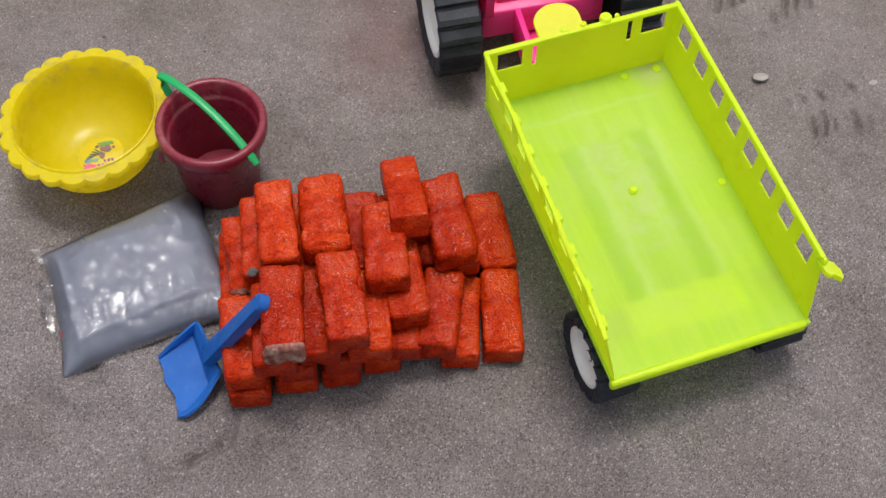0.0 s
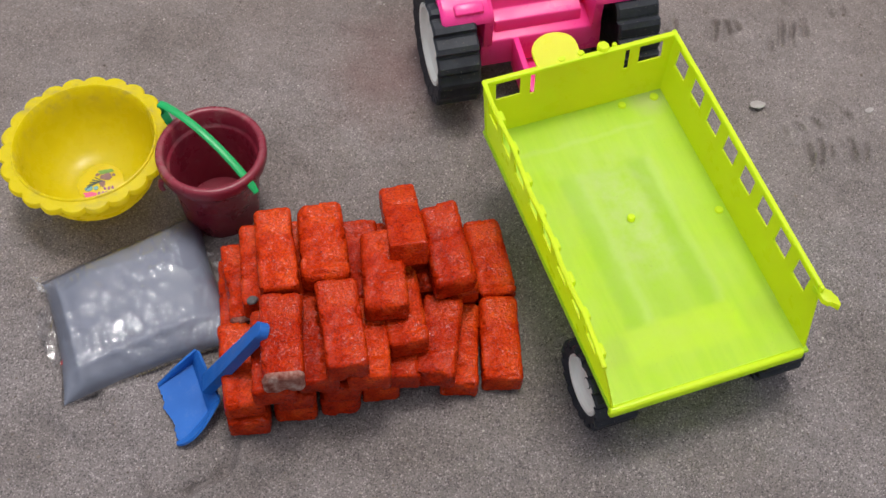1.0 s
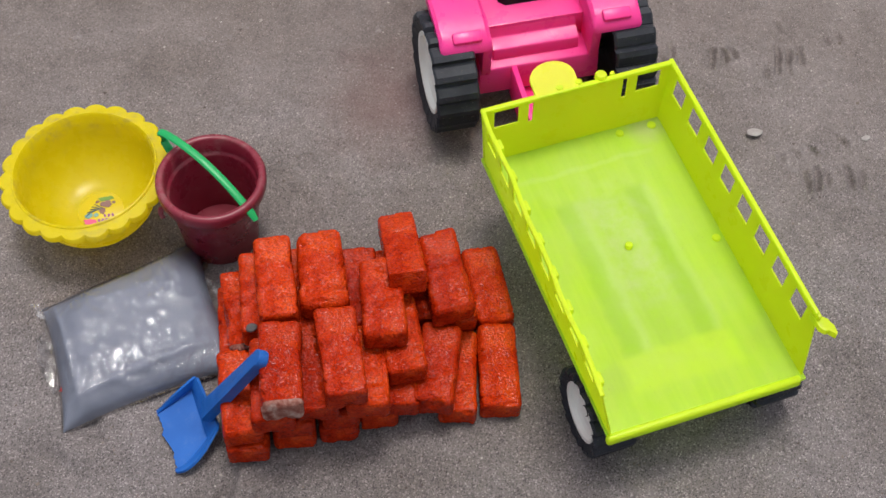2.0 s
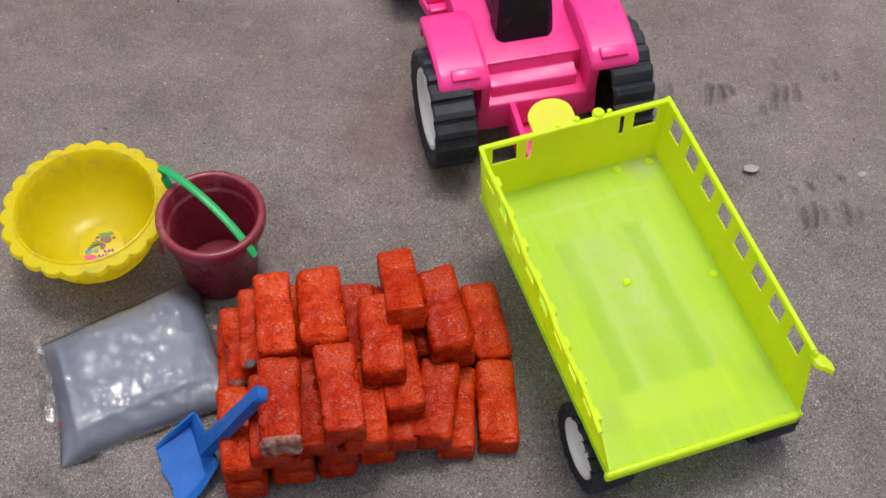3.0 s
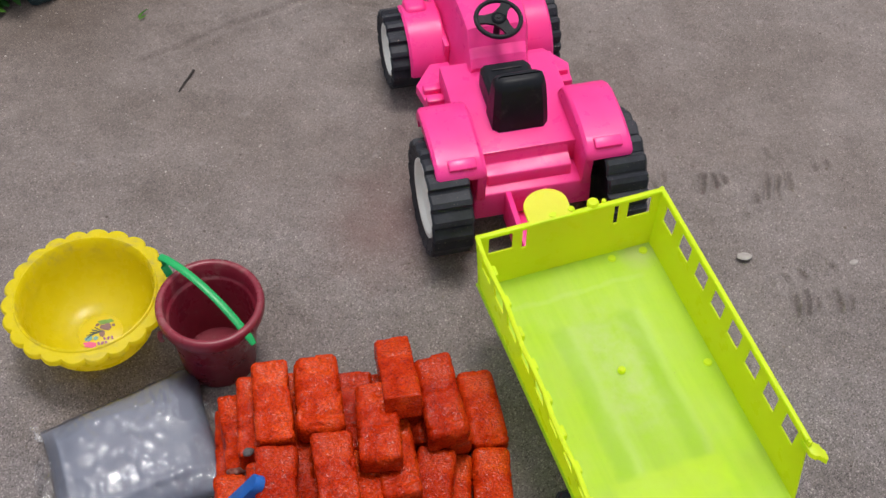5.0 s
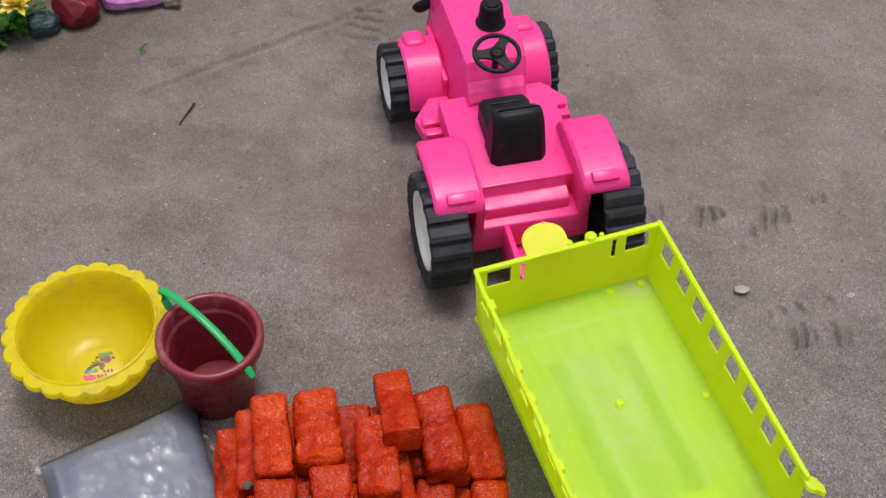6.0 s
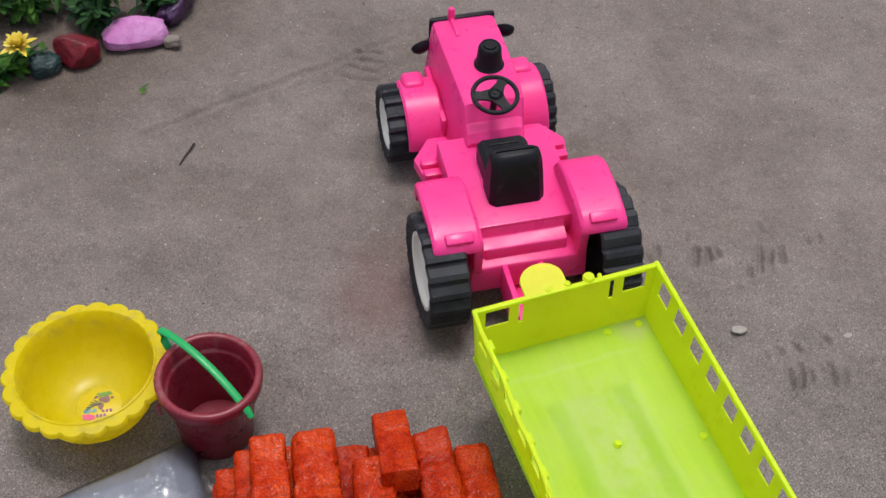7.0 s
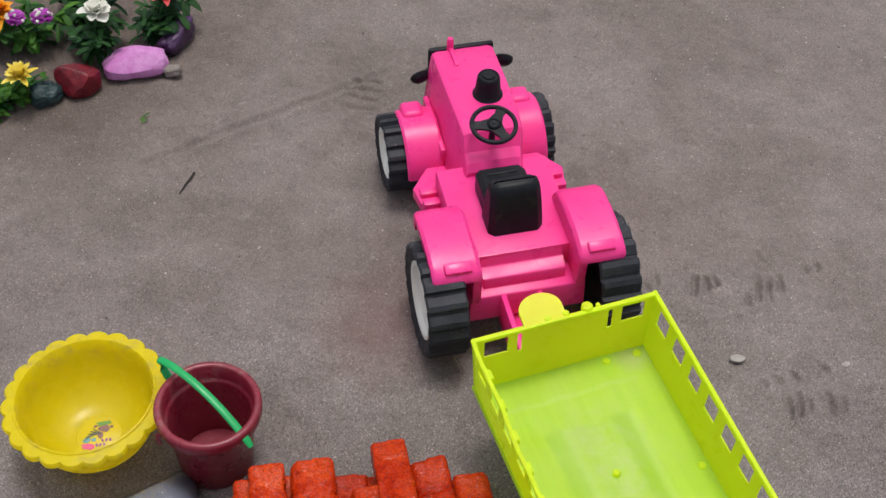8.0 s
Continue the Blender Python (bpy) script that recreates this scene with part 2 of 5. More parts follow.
def clear_film():
    """Thin clear plastic: mostly see-through, glossy where it creases."""
    m = Nodes("clear_film", 0.1, 0.5)
    gl = m.node("ShaderNodeBsdfGlossy", Roughness=0.05)
    gl.inputs["Color"].default_value = (1, 1, 1, 1)
    tr = m.node("ShaderNodeBsdfTransparent")
    tr.inputs["Color"].default_value = (0.97, 0.97, 0.98, 1)
    mp = m.node("ShaderNodeMapping", Vector=m.at)
    mp.inputs["Rotation"].default_value = (0, 0, 0.5)
    mp.inputs["Scale"].default_value = (150.0, 60.0, 90.0)
    fold = m.node("ShaderNodeTexNoise", Vector=mp.outputs[0], Scale=1.0, Detail=3.5, Roughness=0.58, Distortion=0.5).outputs["Fac"]
    patch = m.ramp(m.noise(30.0, 2.0, 0.5), (0.49, 0.10), (0.60, 1.0))   # taut here, crumpled there
    mid = m.node("ShaderNodeVectorMath", Vector=m.at)
    mid.operation = "DISTANCE"
    mid.inputs[1].default_value = (-0.006, 0.004, 0.024)
    patch = m.maths("MAXIMUM", patch, m.ramp(mid.outputs["Value"], (0.018, 1.0), (0.030, 0.0)))
    n = m.node("ShaderNodeBump", Height=m.maths("ABSOLUTE", m.maths("SUBTRACT", fold, 0.5)), Strength=patch, Distance=0.0036)
    n2 = m.node("ShaderNodeBump", Height=m.noise(38.0, 3.0, 0.5), Strength=0.25, Distance=0.0040, Normal=n.outputs[0])
    m.put(gl.inputs["Normal"], n2.outputs[0])
    fr = m.node("ShaderNodeFresnel", IOR=1.5)
    m.put(fr.inputs["Normal"], n2.outputs[0])
    mx = m.node("ShaderNodeMixShader")
    m.put(mx.inputs[0], m.maths("MINIMUM", m.maths("MULTIPLY", fr.outputs[0], 1.2), 1.0))
    m.put(mx.inputs[1], tr.outputs[0])
    m.put(mx.inputs[2], gl.outputs[0])
    m.tree.links.new(mx.outputs[0], m.tree.nodes["Material Output"].inputs["Surface"])
    return m.mat


def milky_film():
    """Loose thin plastic with a milky haze."""
    m = Nodes("milky_film", 0.15, 0.5)
    m.colour((0.80, 0.80, 0.82))
    tr = m.node("ShaderNodeBsdfTransparent")
    mx = m.node("ShaderNodeMixShader")
    m.put(mx.inputs[0], m.ramp(m.noise(120.0, 4.0, 0.6), (0.42, 0.05), (0.68, 0.42)))
    m.put(mx.inputs[1], tr.outputs[0])
    m.put(mx.inputs[2], m.bsdf.outputs[0])
    m.bump((m.noise(150.0, 4.0), 0.8, 0.003),)
    m.tree.links.new(mx.outputs[0], m.tree.nodes["Material Output"].inputs["Surface"])
    return m.mat


def powder():
    m = Nodes("grey_powder", 0.6, 0.3)
    m.colour(m.ramp(m.noise(28.0, 5.0, 0.6), (0.3, (0.170, 0.185, 0.235)), (0.7, (0.210, 0.226, 0.280))))
    m.bump((m.noise(70.0, 4.0), 0.3, 0.002),)
    return m.mat


def leaf_green(name, a, b):
    m = Nodes(name, 0.6, 0.18)
    pick = m.node("ShaderNodeNewGeometry").outputs["Random Per Island"]
    m.colour(m.mix(pick, a, b))
    m.through_light(b, 0.2)
    return m.mat


def petal(name, a, b):
    m = Nodes(name, 0.6, 0.3)
    m.colour(m.mix(m.ramp(m.noise(90.0, 3.0), (0.35, 0.0), (0.65, 1.0)), a, b))
    m.through_light(a, 0.2)
    return m.mat


def painted_stone(name, a, b, rough=0.35):
    m = Nodes(name, rough, 0.3)
    base = m.mix(m.ramp(m.noise(48.0, 6.0, 0.7), (0.38, 0.0), (0.64, 1.0)), a, b)
    m.colour(base)
    m.bump((m.noise(70.0, 5.0, 0.65), 0.5, 0.003), (m.noise(300.0, 3.0), 0.3, 0.001))
    return m.mat


SOIL = soil()
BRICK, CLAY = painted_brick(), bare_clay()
LIME = plastic("lime_plastic", (0.85, 1.0, 0.040), (0.88, 1.0, 0.055), 0.30, 0.03, 0.62, (0.92, 1.0, 0.05))
PINK = plastic("pink_plastic", (1.0, 0.046, 0.31), (1.0, 0.060, 0.35), 0.30, 0.012, 0.22, (1.0, 0.10, 0.46), specks=True)
LEMON = plastic("lemon_plastic", (0.88, 0.88, 0.008), (0.90, 0.91, 0.012), 0.30, 0.03, 0.5, (0.95, 0.95, 0.016))
LIME_BED = dusty_bed()
YELLOW = plastic("yellow_plastic", (0.84, 0.71, 0.011), (0.88, 0.75, 0.017), 0.25, 0.06, 0.50, (0.95, 0.84, 0.02), smears=0.6, smear_from=0.046)
MAROON = plastic("maroon_plastic", (0.185, 0.013, 0.028), (0.235, 0.022, 0.040), 0.28, 0.09, smears=0.35, smear_from=0.062)
GREEN = plastic("green_plastic", (0.003, 0.30, 0.075), (0.006, 0.37, 0.10), 0.35, 0.03)
BLUE = plastic("blue_plastic", (0.009, 0.092, 0.36), (0.014, 0.118, 0.44), 0.42, 0.05, spec=0.3)
BLACK = plastic("black_plastic", (0.008, 0.009, 0.012), (0.013, 0.014, 0.018), 0.40, 0.03, spec=0.16)
WHITE = plastic("white_plastic", (0.80, 0.79, 0.73), (0.84, 0.83, 0.78), 0.4, 0.06)
RUBBER, FILM, MILKY, POWDER = tyre_rubber(), clear_film(), milky_film(), powder()
RED_LINE = plastic("red_strip", (0.55, 0.02, 0.03), (0.6, 0.04, 0.04), 0.4, 0.02)
TWIG = plastic("dark_twig", (0.022, 0.018, 0.016), (0.04, 0.032, 0.028), 0.8, 0.05)
CHIP = painted_stone("grey_chip", (0.07, 0.065, 0.065), (0.16, 0.15, 0.15), 0.85)
PEBBLE = painted_stone("pale_pebble", (0.30, 0.27, 0.25), (0.40, 0.37, 0.35), 0.85)


# ---- mesh helpers ----
def thing(name, label, category, m, group="", kind=""):
    """An Empty at the thing's base, which carries its parts."""
    ob = new(name)
    ob.empty_display_size = 0.02
    ob.matrix_world = m
    return tagged(ob, label, category, group, kind)


def mesh_of(name, bm, material, smooth=True, angle=40):
    me = bpy.data.meshes.new(name)
    bmesh.ops.recalc_face_normals(bm, faces=bm.faces)
    if smooth:
        for f in bm.faces:
            f.smooth = True
        limit = radians(angle)
        for e in bm.edges:
            if len(e.link_faces) == 2 and e.calc_face_angle(0.0) > limit:
                e.smooth = False
    bm.to_mesh(me)
    bm.free()
    me.materials.append(material)
    return me


def part(name, bm, material, parent, label="", angle=40):
    ob = new(name, mesh_of(name, bm, material, True, angle))
    ob.parent = parent
    return tagged(ob, label)


def solo(name, bm, material, label, category, m=None, group="", kind="", angle=40):
    ob = new(name, mesh_of(name, bm, material, True, angle))
    if m is not None:
        ob.matrix_world = m
    return tagged(ob, label, category, group, kind)


def add_box(bm, x0, x1, y0, y1, z0, z1, r=0.0, seg=2, m=None):
    """A box with rounded edges."""
    out = bmesh.ops.create_cube(bm, size=1.0)
    vs = out["verts"]
    bmesh.ops.scale(bm, vec=(x1 - x0, y1 - y0, z1 - z0), verts=vs)
    bmesh.ops.translate(bm, vec=((x0 + x1) / 2, (y0 + y1) / 2, (z0 + z1) / 2), verts=vs)
    if r > 0:
        es = list({e for v in vs for e in v.link_edges})
        got = bmesh.ops.bevel(bm, geom=es, offset=r, segments=seg, affect="EDGES", profile=0.5)
        vs = list({v for f in got["faces"] for v in f.verts} | {v for v in vs if v.is_valid})
    if m is not None:
        bmesh.ops.transform(bm, matrix=m, verts=vs)
    return vs


def add_hull(bm, rings, closed=True, caps=True):
    """Skins a row of rings of equal length."""
    rows = [[bm.verts.new(p) for p in ring] for ring in rings]
    n = len(rows[0])
    for a, b in zip(rows, rows[1:]):
        for i in range(n if closed else n - 1):
            bm.faces.new((a[i], a[(i + 1) % n], b[(i + 1) % n], b[i]))
    if caps and closed:
        bm.faces.new(rows[0][::-1])
        bm.faces.new(rows[-1])
    return rows


def add_lathe(bm, profile, steps=40, m=None, close=False):
    """Turns (radius, height) pairs about z."""
    rings = []
    for k in range(steps):
        c, s = math.cos(2 * math.pi * k / steps), math.sin(2 * math.pi * k / steps)
        rings.append([Vector((r * c, r * s, z)) for r, z in profile])
    if m is not None:
        rings = [[m @ p for p in ring] for ring in rings]
    rows = [[bm.verts.new(p) for p in ring] for ring in rings]
    n = len(profile)
    for k in range(steps):
        a, b = rows[k], rows[(k + 1) % steps]
        for i in range(n if close else n - 1):
            j = (i + 1) % n
            bm.faces.new((a[i], b[i], b[j], a[j]))
    bmesh.ops.remove_doubles(bm, verts=[v for r in rows for v in r], dist=1e-6)


def add_tube(bm, path, radius, sides=10, flat=1.0, taper=None):
    """A round or flattened bar along a path."""
    rings = []
    path = [Vector(p) for p in path]
    for i, p in enumerate(path):
        d = (path[min(i + 1, len(path) - 1)] - path[max(i - 1, 0)]).normalized()
        a = d.cross(Vector((0, 0, 1)) if abs(d.z) < 0.9 else Vector((0, 1, 0))).normalized()
        b = d.cross(a)
        r = radius * (taper(i / (len(path) - 1)) if taper else 1)
        rings.append([p + r * (math.cos(t) * a + flat * math.sin(t) * b) for t in [2 * math.pi * k / sides for k in range(sides)]])
    add_hull(bm, rings)


def add_prism(bm, outline, lo, hi, m=None, r=0.0):
    """Pushes an outline in the x-y plane from height lo to hi."""
    a = [Vector((x, y, lo)) for x, y in outline]
    b = [Vector((x, y, hi)) for x, y in outline]
    if m is not None:
        a, b = [m @ p for p in a], [m @ p for p in b]
    rows = add_hull(bm, [a, b])
    if r > 0:
        es = list({e for row in rows for v in row for e in v.link_edges})
        bmesh.ops.bevel(bm, geom=es, offset=r, segments=2, affect="EDGES", profile=0.5)


def add_panel(bm, us, vs, solid, place, thick):
    """A sheet of grid cells with openings; place(u, v, w) puts it in space, w from 0 to thick."""
    verts = {}

    def at(i, j, k):
        if (i, j, k) not in verts:
            verts[i, j, k] = bm.verts.new(place(us[i], vs[j], thick * k))
        return verts[i, j, k]

    nu, nv = len(us) - 1, len(vs) - 1
    full = lambda i, j: 0 <= i < nu and 0 <= j < nv and solid(i, j)
    for i in range(nu):
        for j in range(nv):
            if not full(i, j):
                continue
            for k in (0, 1):
                bm.faces.new([at(*q, k) for q in ((i, j), (i + 1, j), (i + 1, j + 1), (i, j + 1))])
            for (di, dj), (p, q) in (((-1, 0), ((i, j), (i, j + 1))), ((1, 0), ((i + 1, j), (i + 1, j + 1))), ((0, -1), ((i, j), (i + 1, j))), ((0, 1), ((i, j + 1), (i + 1, j + 1)))):
                if not full(i + di, j + dj):
                    bm.faces.new((at(*p, 0), at(*q, 0), at(*q, 1), at(*p, 1)))


# ---- ground: one sheet of trodden dirt out to the horizon ----
def spread(lo, hi, step, far):
    """Even steps from lo to hi, then ever longer ones out to far on both sides."""
    mid = list(np.arange(lo, hi + step / 2, step))
    out, s = [], step
    while not out or out[-1] < far:
        s *= 1.35
        out.append((out[-1] if out else 0) + s)
    return np.array([lo - o for o in out[::-1]] + mid + [hi + o for o in out])


def smooth_noise(x, y, scale, seed):
    """Value noise on a grid, for many points at once."""
    rng = np.random.RandomState(seed)
    table = rng.rand(256, 256)
    fx, fy = x * scale, y * scale
    ix, iy = np.floor(fx).astype(int), np.floor(fy).astype(int)
    tx, ty = fx - ix, fy - iy
    tx, ty = tx * tx * (3 - 2 * tx), ty * ty * (3 - 2 * ty)
    g = lambda a, b: table[a % 256, b % 256]
    return (g(ix, iy) * (1 - tx) + g(ix + 1, iy) * tx) * (1 - ty) + (g(ix, iy + 1) * (1 - tx) + g(ix + 1, iy + 1) * tx) * ty - 0.5


def ground_height(x, y):
    near = np.clip((3.0 - np.hypot(x, y - 0.8)) / 2.0, 0, 1)
    h = 0.0050 * smooth_noise(x, y, 7, 1) + 0.0055 * smooth_noise(x, y, 21, 2) + 0.0036 * smooth_noise(x, y, 60, 3) + 0.0013 * smooth_noise(x, y, 170, 4)
    # prints of tyre lugs: short grooves, each with a low lip pushed up beside it
    for cx, cy, turn, half, deep in PRINTS:
        c, s = math.cos(radians(turn)), math.sin(radians(turn))
        u, v = (x - cx) * c + (y - cy) * s, -(x - cx) * s + (y - cy) * c
        u = u + 0.0030 * smooth_noise(x, y, 60, 11) + 0.0012 * smooth_noise(x, y, 190, 12)
        wob = np.clip(1.0 + 0.9 * smooth_noise(x, y, 90, 7), 0.3, 1.4)
        ends = np.clip((half + 0.002 - np.abs(v)) / 0.005, 0, 1)
        h = h - 1.35 * deep * wob * ends * (np.exp(-(u / 0.0021) ** 2) - 0.5 * np.exp(-((u - 0.0046) / 0.0022) ** 2) - 0.3 * np.exp(-((u + 0.0046) / 0.0022) ** 2))
    # broad shallow scuffs
    for cx, cy, turn, half, wide, deep in SCUFFS:
        c, s = math.cos(radians(turn)), math.sin(radians(turn))
        u, v = (x - cx) * c + (y - cy) * s, -(x - cx) * s + (y - cy) * c
        u = u + 0.006 * smooth_noise(x, y, 50, 21)
        ends = np.clip((half - np.abs(v)) / 0.008 + 0.5, 0, 1)
        h = h - 2.3 * deep * ends * (np.exp(-(u / wide) ** 2) - 0.7 * np.exp(-((u - 2.0 * wide) / wide) ** 2))
    # the faint double rut of a small wheel
    a, b = np.array((-0.30, 0.975)), np.array((-0.04, 1.138))
    d = (b - a) / np.linalg.norm(b - a)
    u, v = (x - a[0]) * d[0] + (y - a[1]) * d[1], -(x - a[0]) * d[1] + (y - a[1]) * d[0]
    ends = np.clip(u / 0.05, 0, 1) * np.clip((0.36 - u) / 0.08, 0, 1)
    h = h + ends * 0.0022 * (np.exp(-((v - 0.006) / 0.005) ** 2) + np.exp(-((v + 0.008) / 0.005) ** 2) - 1.1 * np.exp(-(v / 0.004) ** 2))
    return h * near


SCUFFS = [
    # x, y, turn, half length, width, depth
    (-0.1417, 0.4270, -16, 0.0158, 0.0050, 0.0022),
    (-0.1556, 0.4067, -53, 0.0161, 0.0050, 0.0020),
    (-0.1796, 0.4005, -97, 0.0166, 0.0050, 0.0018),
    (-0.1973, 0.4095, -150, 0.0113, 0.0050, 0.0015),
    (-0.2446, 0.4715, 23, 0.0114, 0.0040, 0.0014),
    (-0.2628, 0.4385, 52, 0.0191, 0.0070, 0.0015),
    (-0.1114, 0.4124, -257, 0.0143, 0.0060, 0.0014),
]
PRINTS = [
    # x, y, turn, half length, depth
    (0.2251, 0.8493, 1, 0.0084, 0.0028), (0.2165, 0.8399, 3, 0.0040, 0.0020),
    (0.2602, 0.8435, 0, 0.0111, 0.0030), (0.2719, 0.8465, 17, 0.0087, 0.0028), (0.2816, 0.8504, 22, 0.0070, 0.0032),
    (0.3207, 0.8456, -5, 0.0170, 0.0036), (0.3306, 0.8430, -3, 0.0160, 0.0034), (0.3421, 0.8506, 2, 0.0112, 0.0036),
    (0.3256, 0.8819, 14, 0.0073, 0.0022), (0.3081, 0.8278, -3, 0.0073, 0.0022), (0.3809, 0.8720, 11, 0.0058, 0.0020), (0.3695, 0.8670, 11, 0.0048, 0.0018),
    (0.3079, 0.7326, 6, 0.0050, 0.0022), (0.3211, 0.7361, 27, 0.0055, 0.0026), (0.3359, 0.7405, 28, 0.0065, 0.0024), (0.3626, 0.7500, 26, 0.0056, 0.0022),
    (0.3254, 0.7061, 0, 0.0120, 0.0030), (0.3360, 0.7103, -5, 0.0145, 0.0034), (0.3440, 0.7104, -1, 0.0100, 0.0026), (0.3628, 0.7123, 7, 0.0129, 0.0036), (0.3740, 0.7084, -11, 0.0100, 0.0024),
    (-0.0620, 1.0850, 80, 0.0200, 0.0016), (-0.0600, 1.0980, 80, 0.0200, 0.0016), (-0.0580, 1.1110, 80, 0.0200, 0.0016), (-0.0560, 1.1240, 80, 0.0180, 0.0014),
]


def build_ground():
    xs, ys = spread(-0.48, 0.56, 0.0015, 400.0), spread(0.34, 1.28, 0.0015, 400.0)
    gx, gy = np.meshgrid(xs, ys)
    co = np.stack([gx, gy, ground_height(gx, gy) - 0.0018], -1).reshape(-1, 3)
    nx, ny = len(xs), len(ys)
    i = np.arange(nx * ny).reshape(ny, nx)
    quads = np.stack([i[:-1, :-1], i[:-1, 1:], i[1:, 1:], i[1:, :-1]], -1).reshape(-1, 4)
    me = bpy.data.meshes.new("ground")
    me.from_pydata(co, [], quads)
    me.polygons.foreach_set("use_smooth", [True] * len(quads))
    me.materials.append(SOIL)
    return tagged(new("ground", me), "dry grey-brown trodden dirt with tyre prints and grit", "ground", kind="structure")


build_ground()


# ---- tractor ----
def wheel_parts(parent, x, y, r, width, hub_r, bars, side):
    """A lugged tyre on a white stepped hub; side is -1 or 1, the way the hub faces."""
    m = Matrix.Translation((x, y, r)) @ pose(0, 0, 0, 0, 90 * side, 0)
    bm = bmesh.new()
    add_lathe(bm, [(0.0, -width * 0.7), (0.0045, -width * 0.7), (0.0045, -width * 0.38), (hub_r * 1.03, -width * 0.38), (hub_r * 1.03, -width * 0.30), (0.0045, -width * 0.30), (0.0045, width * 0.30), (0.0, width * 0.30)], 16, m)
    wheel = part("wheel", bm, BLACK, parent, "toy wheel with black lugged tyre")
    bm = bmesh.new()
    w = width / 2
    rings = []
    for k in range(bars):
        for share, rise in ((0.0, 0.0), (0.10, 0.0), (0.22, 1.0), (0.50, 1.0), (0.95, 0.25)):
            a = 2 * math.pi * (k + share) / bars
            lug = r - 0.0042 + 0.0042 * rise
            prof = [(hub_r, -w * 0.80), (r * 0.86, -w * 0.94), (lug - 0.0018, -w), (lug, -w + 0.0018), (lug, w - 0.0018), (lug - 0.0018, w), (r * 0.86, w * 0.94), (hub_r, w * 0.80)]
            rings.append([m @ Vector((q * math.cos(a), q * math.sin(a), z)) for q, z in prof])
    add_hull(bm, rings + [rings[0]], closed=False)
    bmesh.ops.remove_doubles(bm, verts=bm.verts, dist=1e-6)
    part("tyre", bm, RUBBER, wheel, "", 25)
    bm = bmesh.new()
    h = hub_r
    add_lathe(bm, [(0.0, w * 0.62), (h * 0.16, w * 0.62), (h * 0.20, w * 0.52), (h * 0.40, w * 0.46), (h * 0.44, w * 0.52), (h * 0.62, w * 0.54), (h * 0.66, w * 0.46), (h * 0.86, w * 0.60),
                   (h * 0.90, w * 0.84), (h * 1.00, w * 0.86), (h * 1.02, w * 0.70), (h * 1.02, w * 0.1), (0.0, w * 0.1)], 44, m)
    part("rim", bm, WHITE, wheel, "white plastic wheel rim", 30)
    return wheel


def arc_shell(bm, x0, x1, cy, cz, r, a0, a1, thick, steps=14):
    """A mudguard: a curved sheet over a wheel, from angle a0 to a1 (degrees from rearward, over the top)."""
    rings = []
    for k in range(steps + 1):
        a = radians(a0 + (a1 - a0) * k / steps)
        d = Vector((0, -math.cos(a), math.sin(a)))
        c = Vector((0, cy, cz))
        lo, hi = c + d * r, c + d * (r + thick)
        e = 0.0022
        rings.append([(x0, *lo.yz), (x1, *lo.yz), (x1, *(hi - d * e).yz), (x1 - e, *hi.yz), (x0 + e, *hi.yz), (x0, *(hi - d * e).yz)])
    add_hull(bm, rings)


def guard_shell(bm, x0, x1, line, thick, skirt, side):
    """A mudguard along a profile line of (y, z), with a skirt on its outer side and rounded long edges."""
    rings = []
    for k, (y, z) in enumerate(line):
        a, b = line[max(k - 1, 0)], line[min(k + 1, len(line) - 1)]
        d = Vector((b[0] - a[0], b[1] - a[1])).normalized()
        n = Vector((-d.y, d.x))
        hi = Vector((y, z))
        mid, lo, low = hi - n * 0.0022, hi - n * thick, hi - n * (thick + skirt)
        e = 0.0026
        ring = [(0, *low), (0.0022, *low), (0.0022, *lo), (1, *lo), (1, *mid), (1 - e, *hi), (e, *hi), (0, *mid)]
        w = x1 - x0
        w -= 0.002 * max(0.0, (k / (len(line) - 1) - 0.45) / 0.55) ** 2   # the outer far corner is rounded off
        pts = []
        for u, py, pz in ring:
            u = u * w if u == 1 else (w - e if u == 1 - e else u)
            pts.append((x1 - w + u if side < 0 else x0 + w - u, py, pz))
        rings.append(pts)
    add_hull(bm, rings)


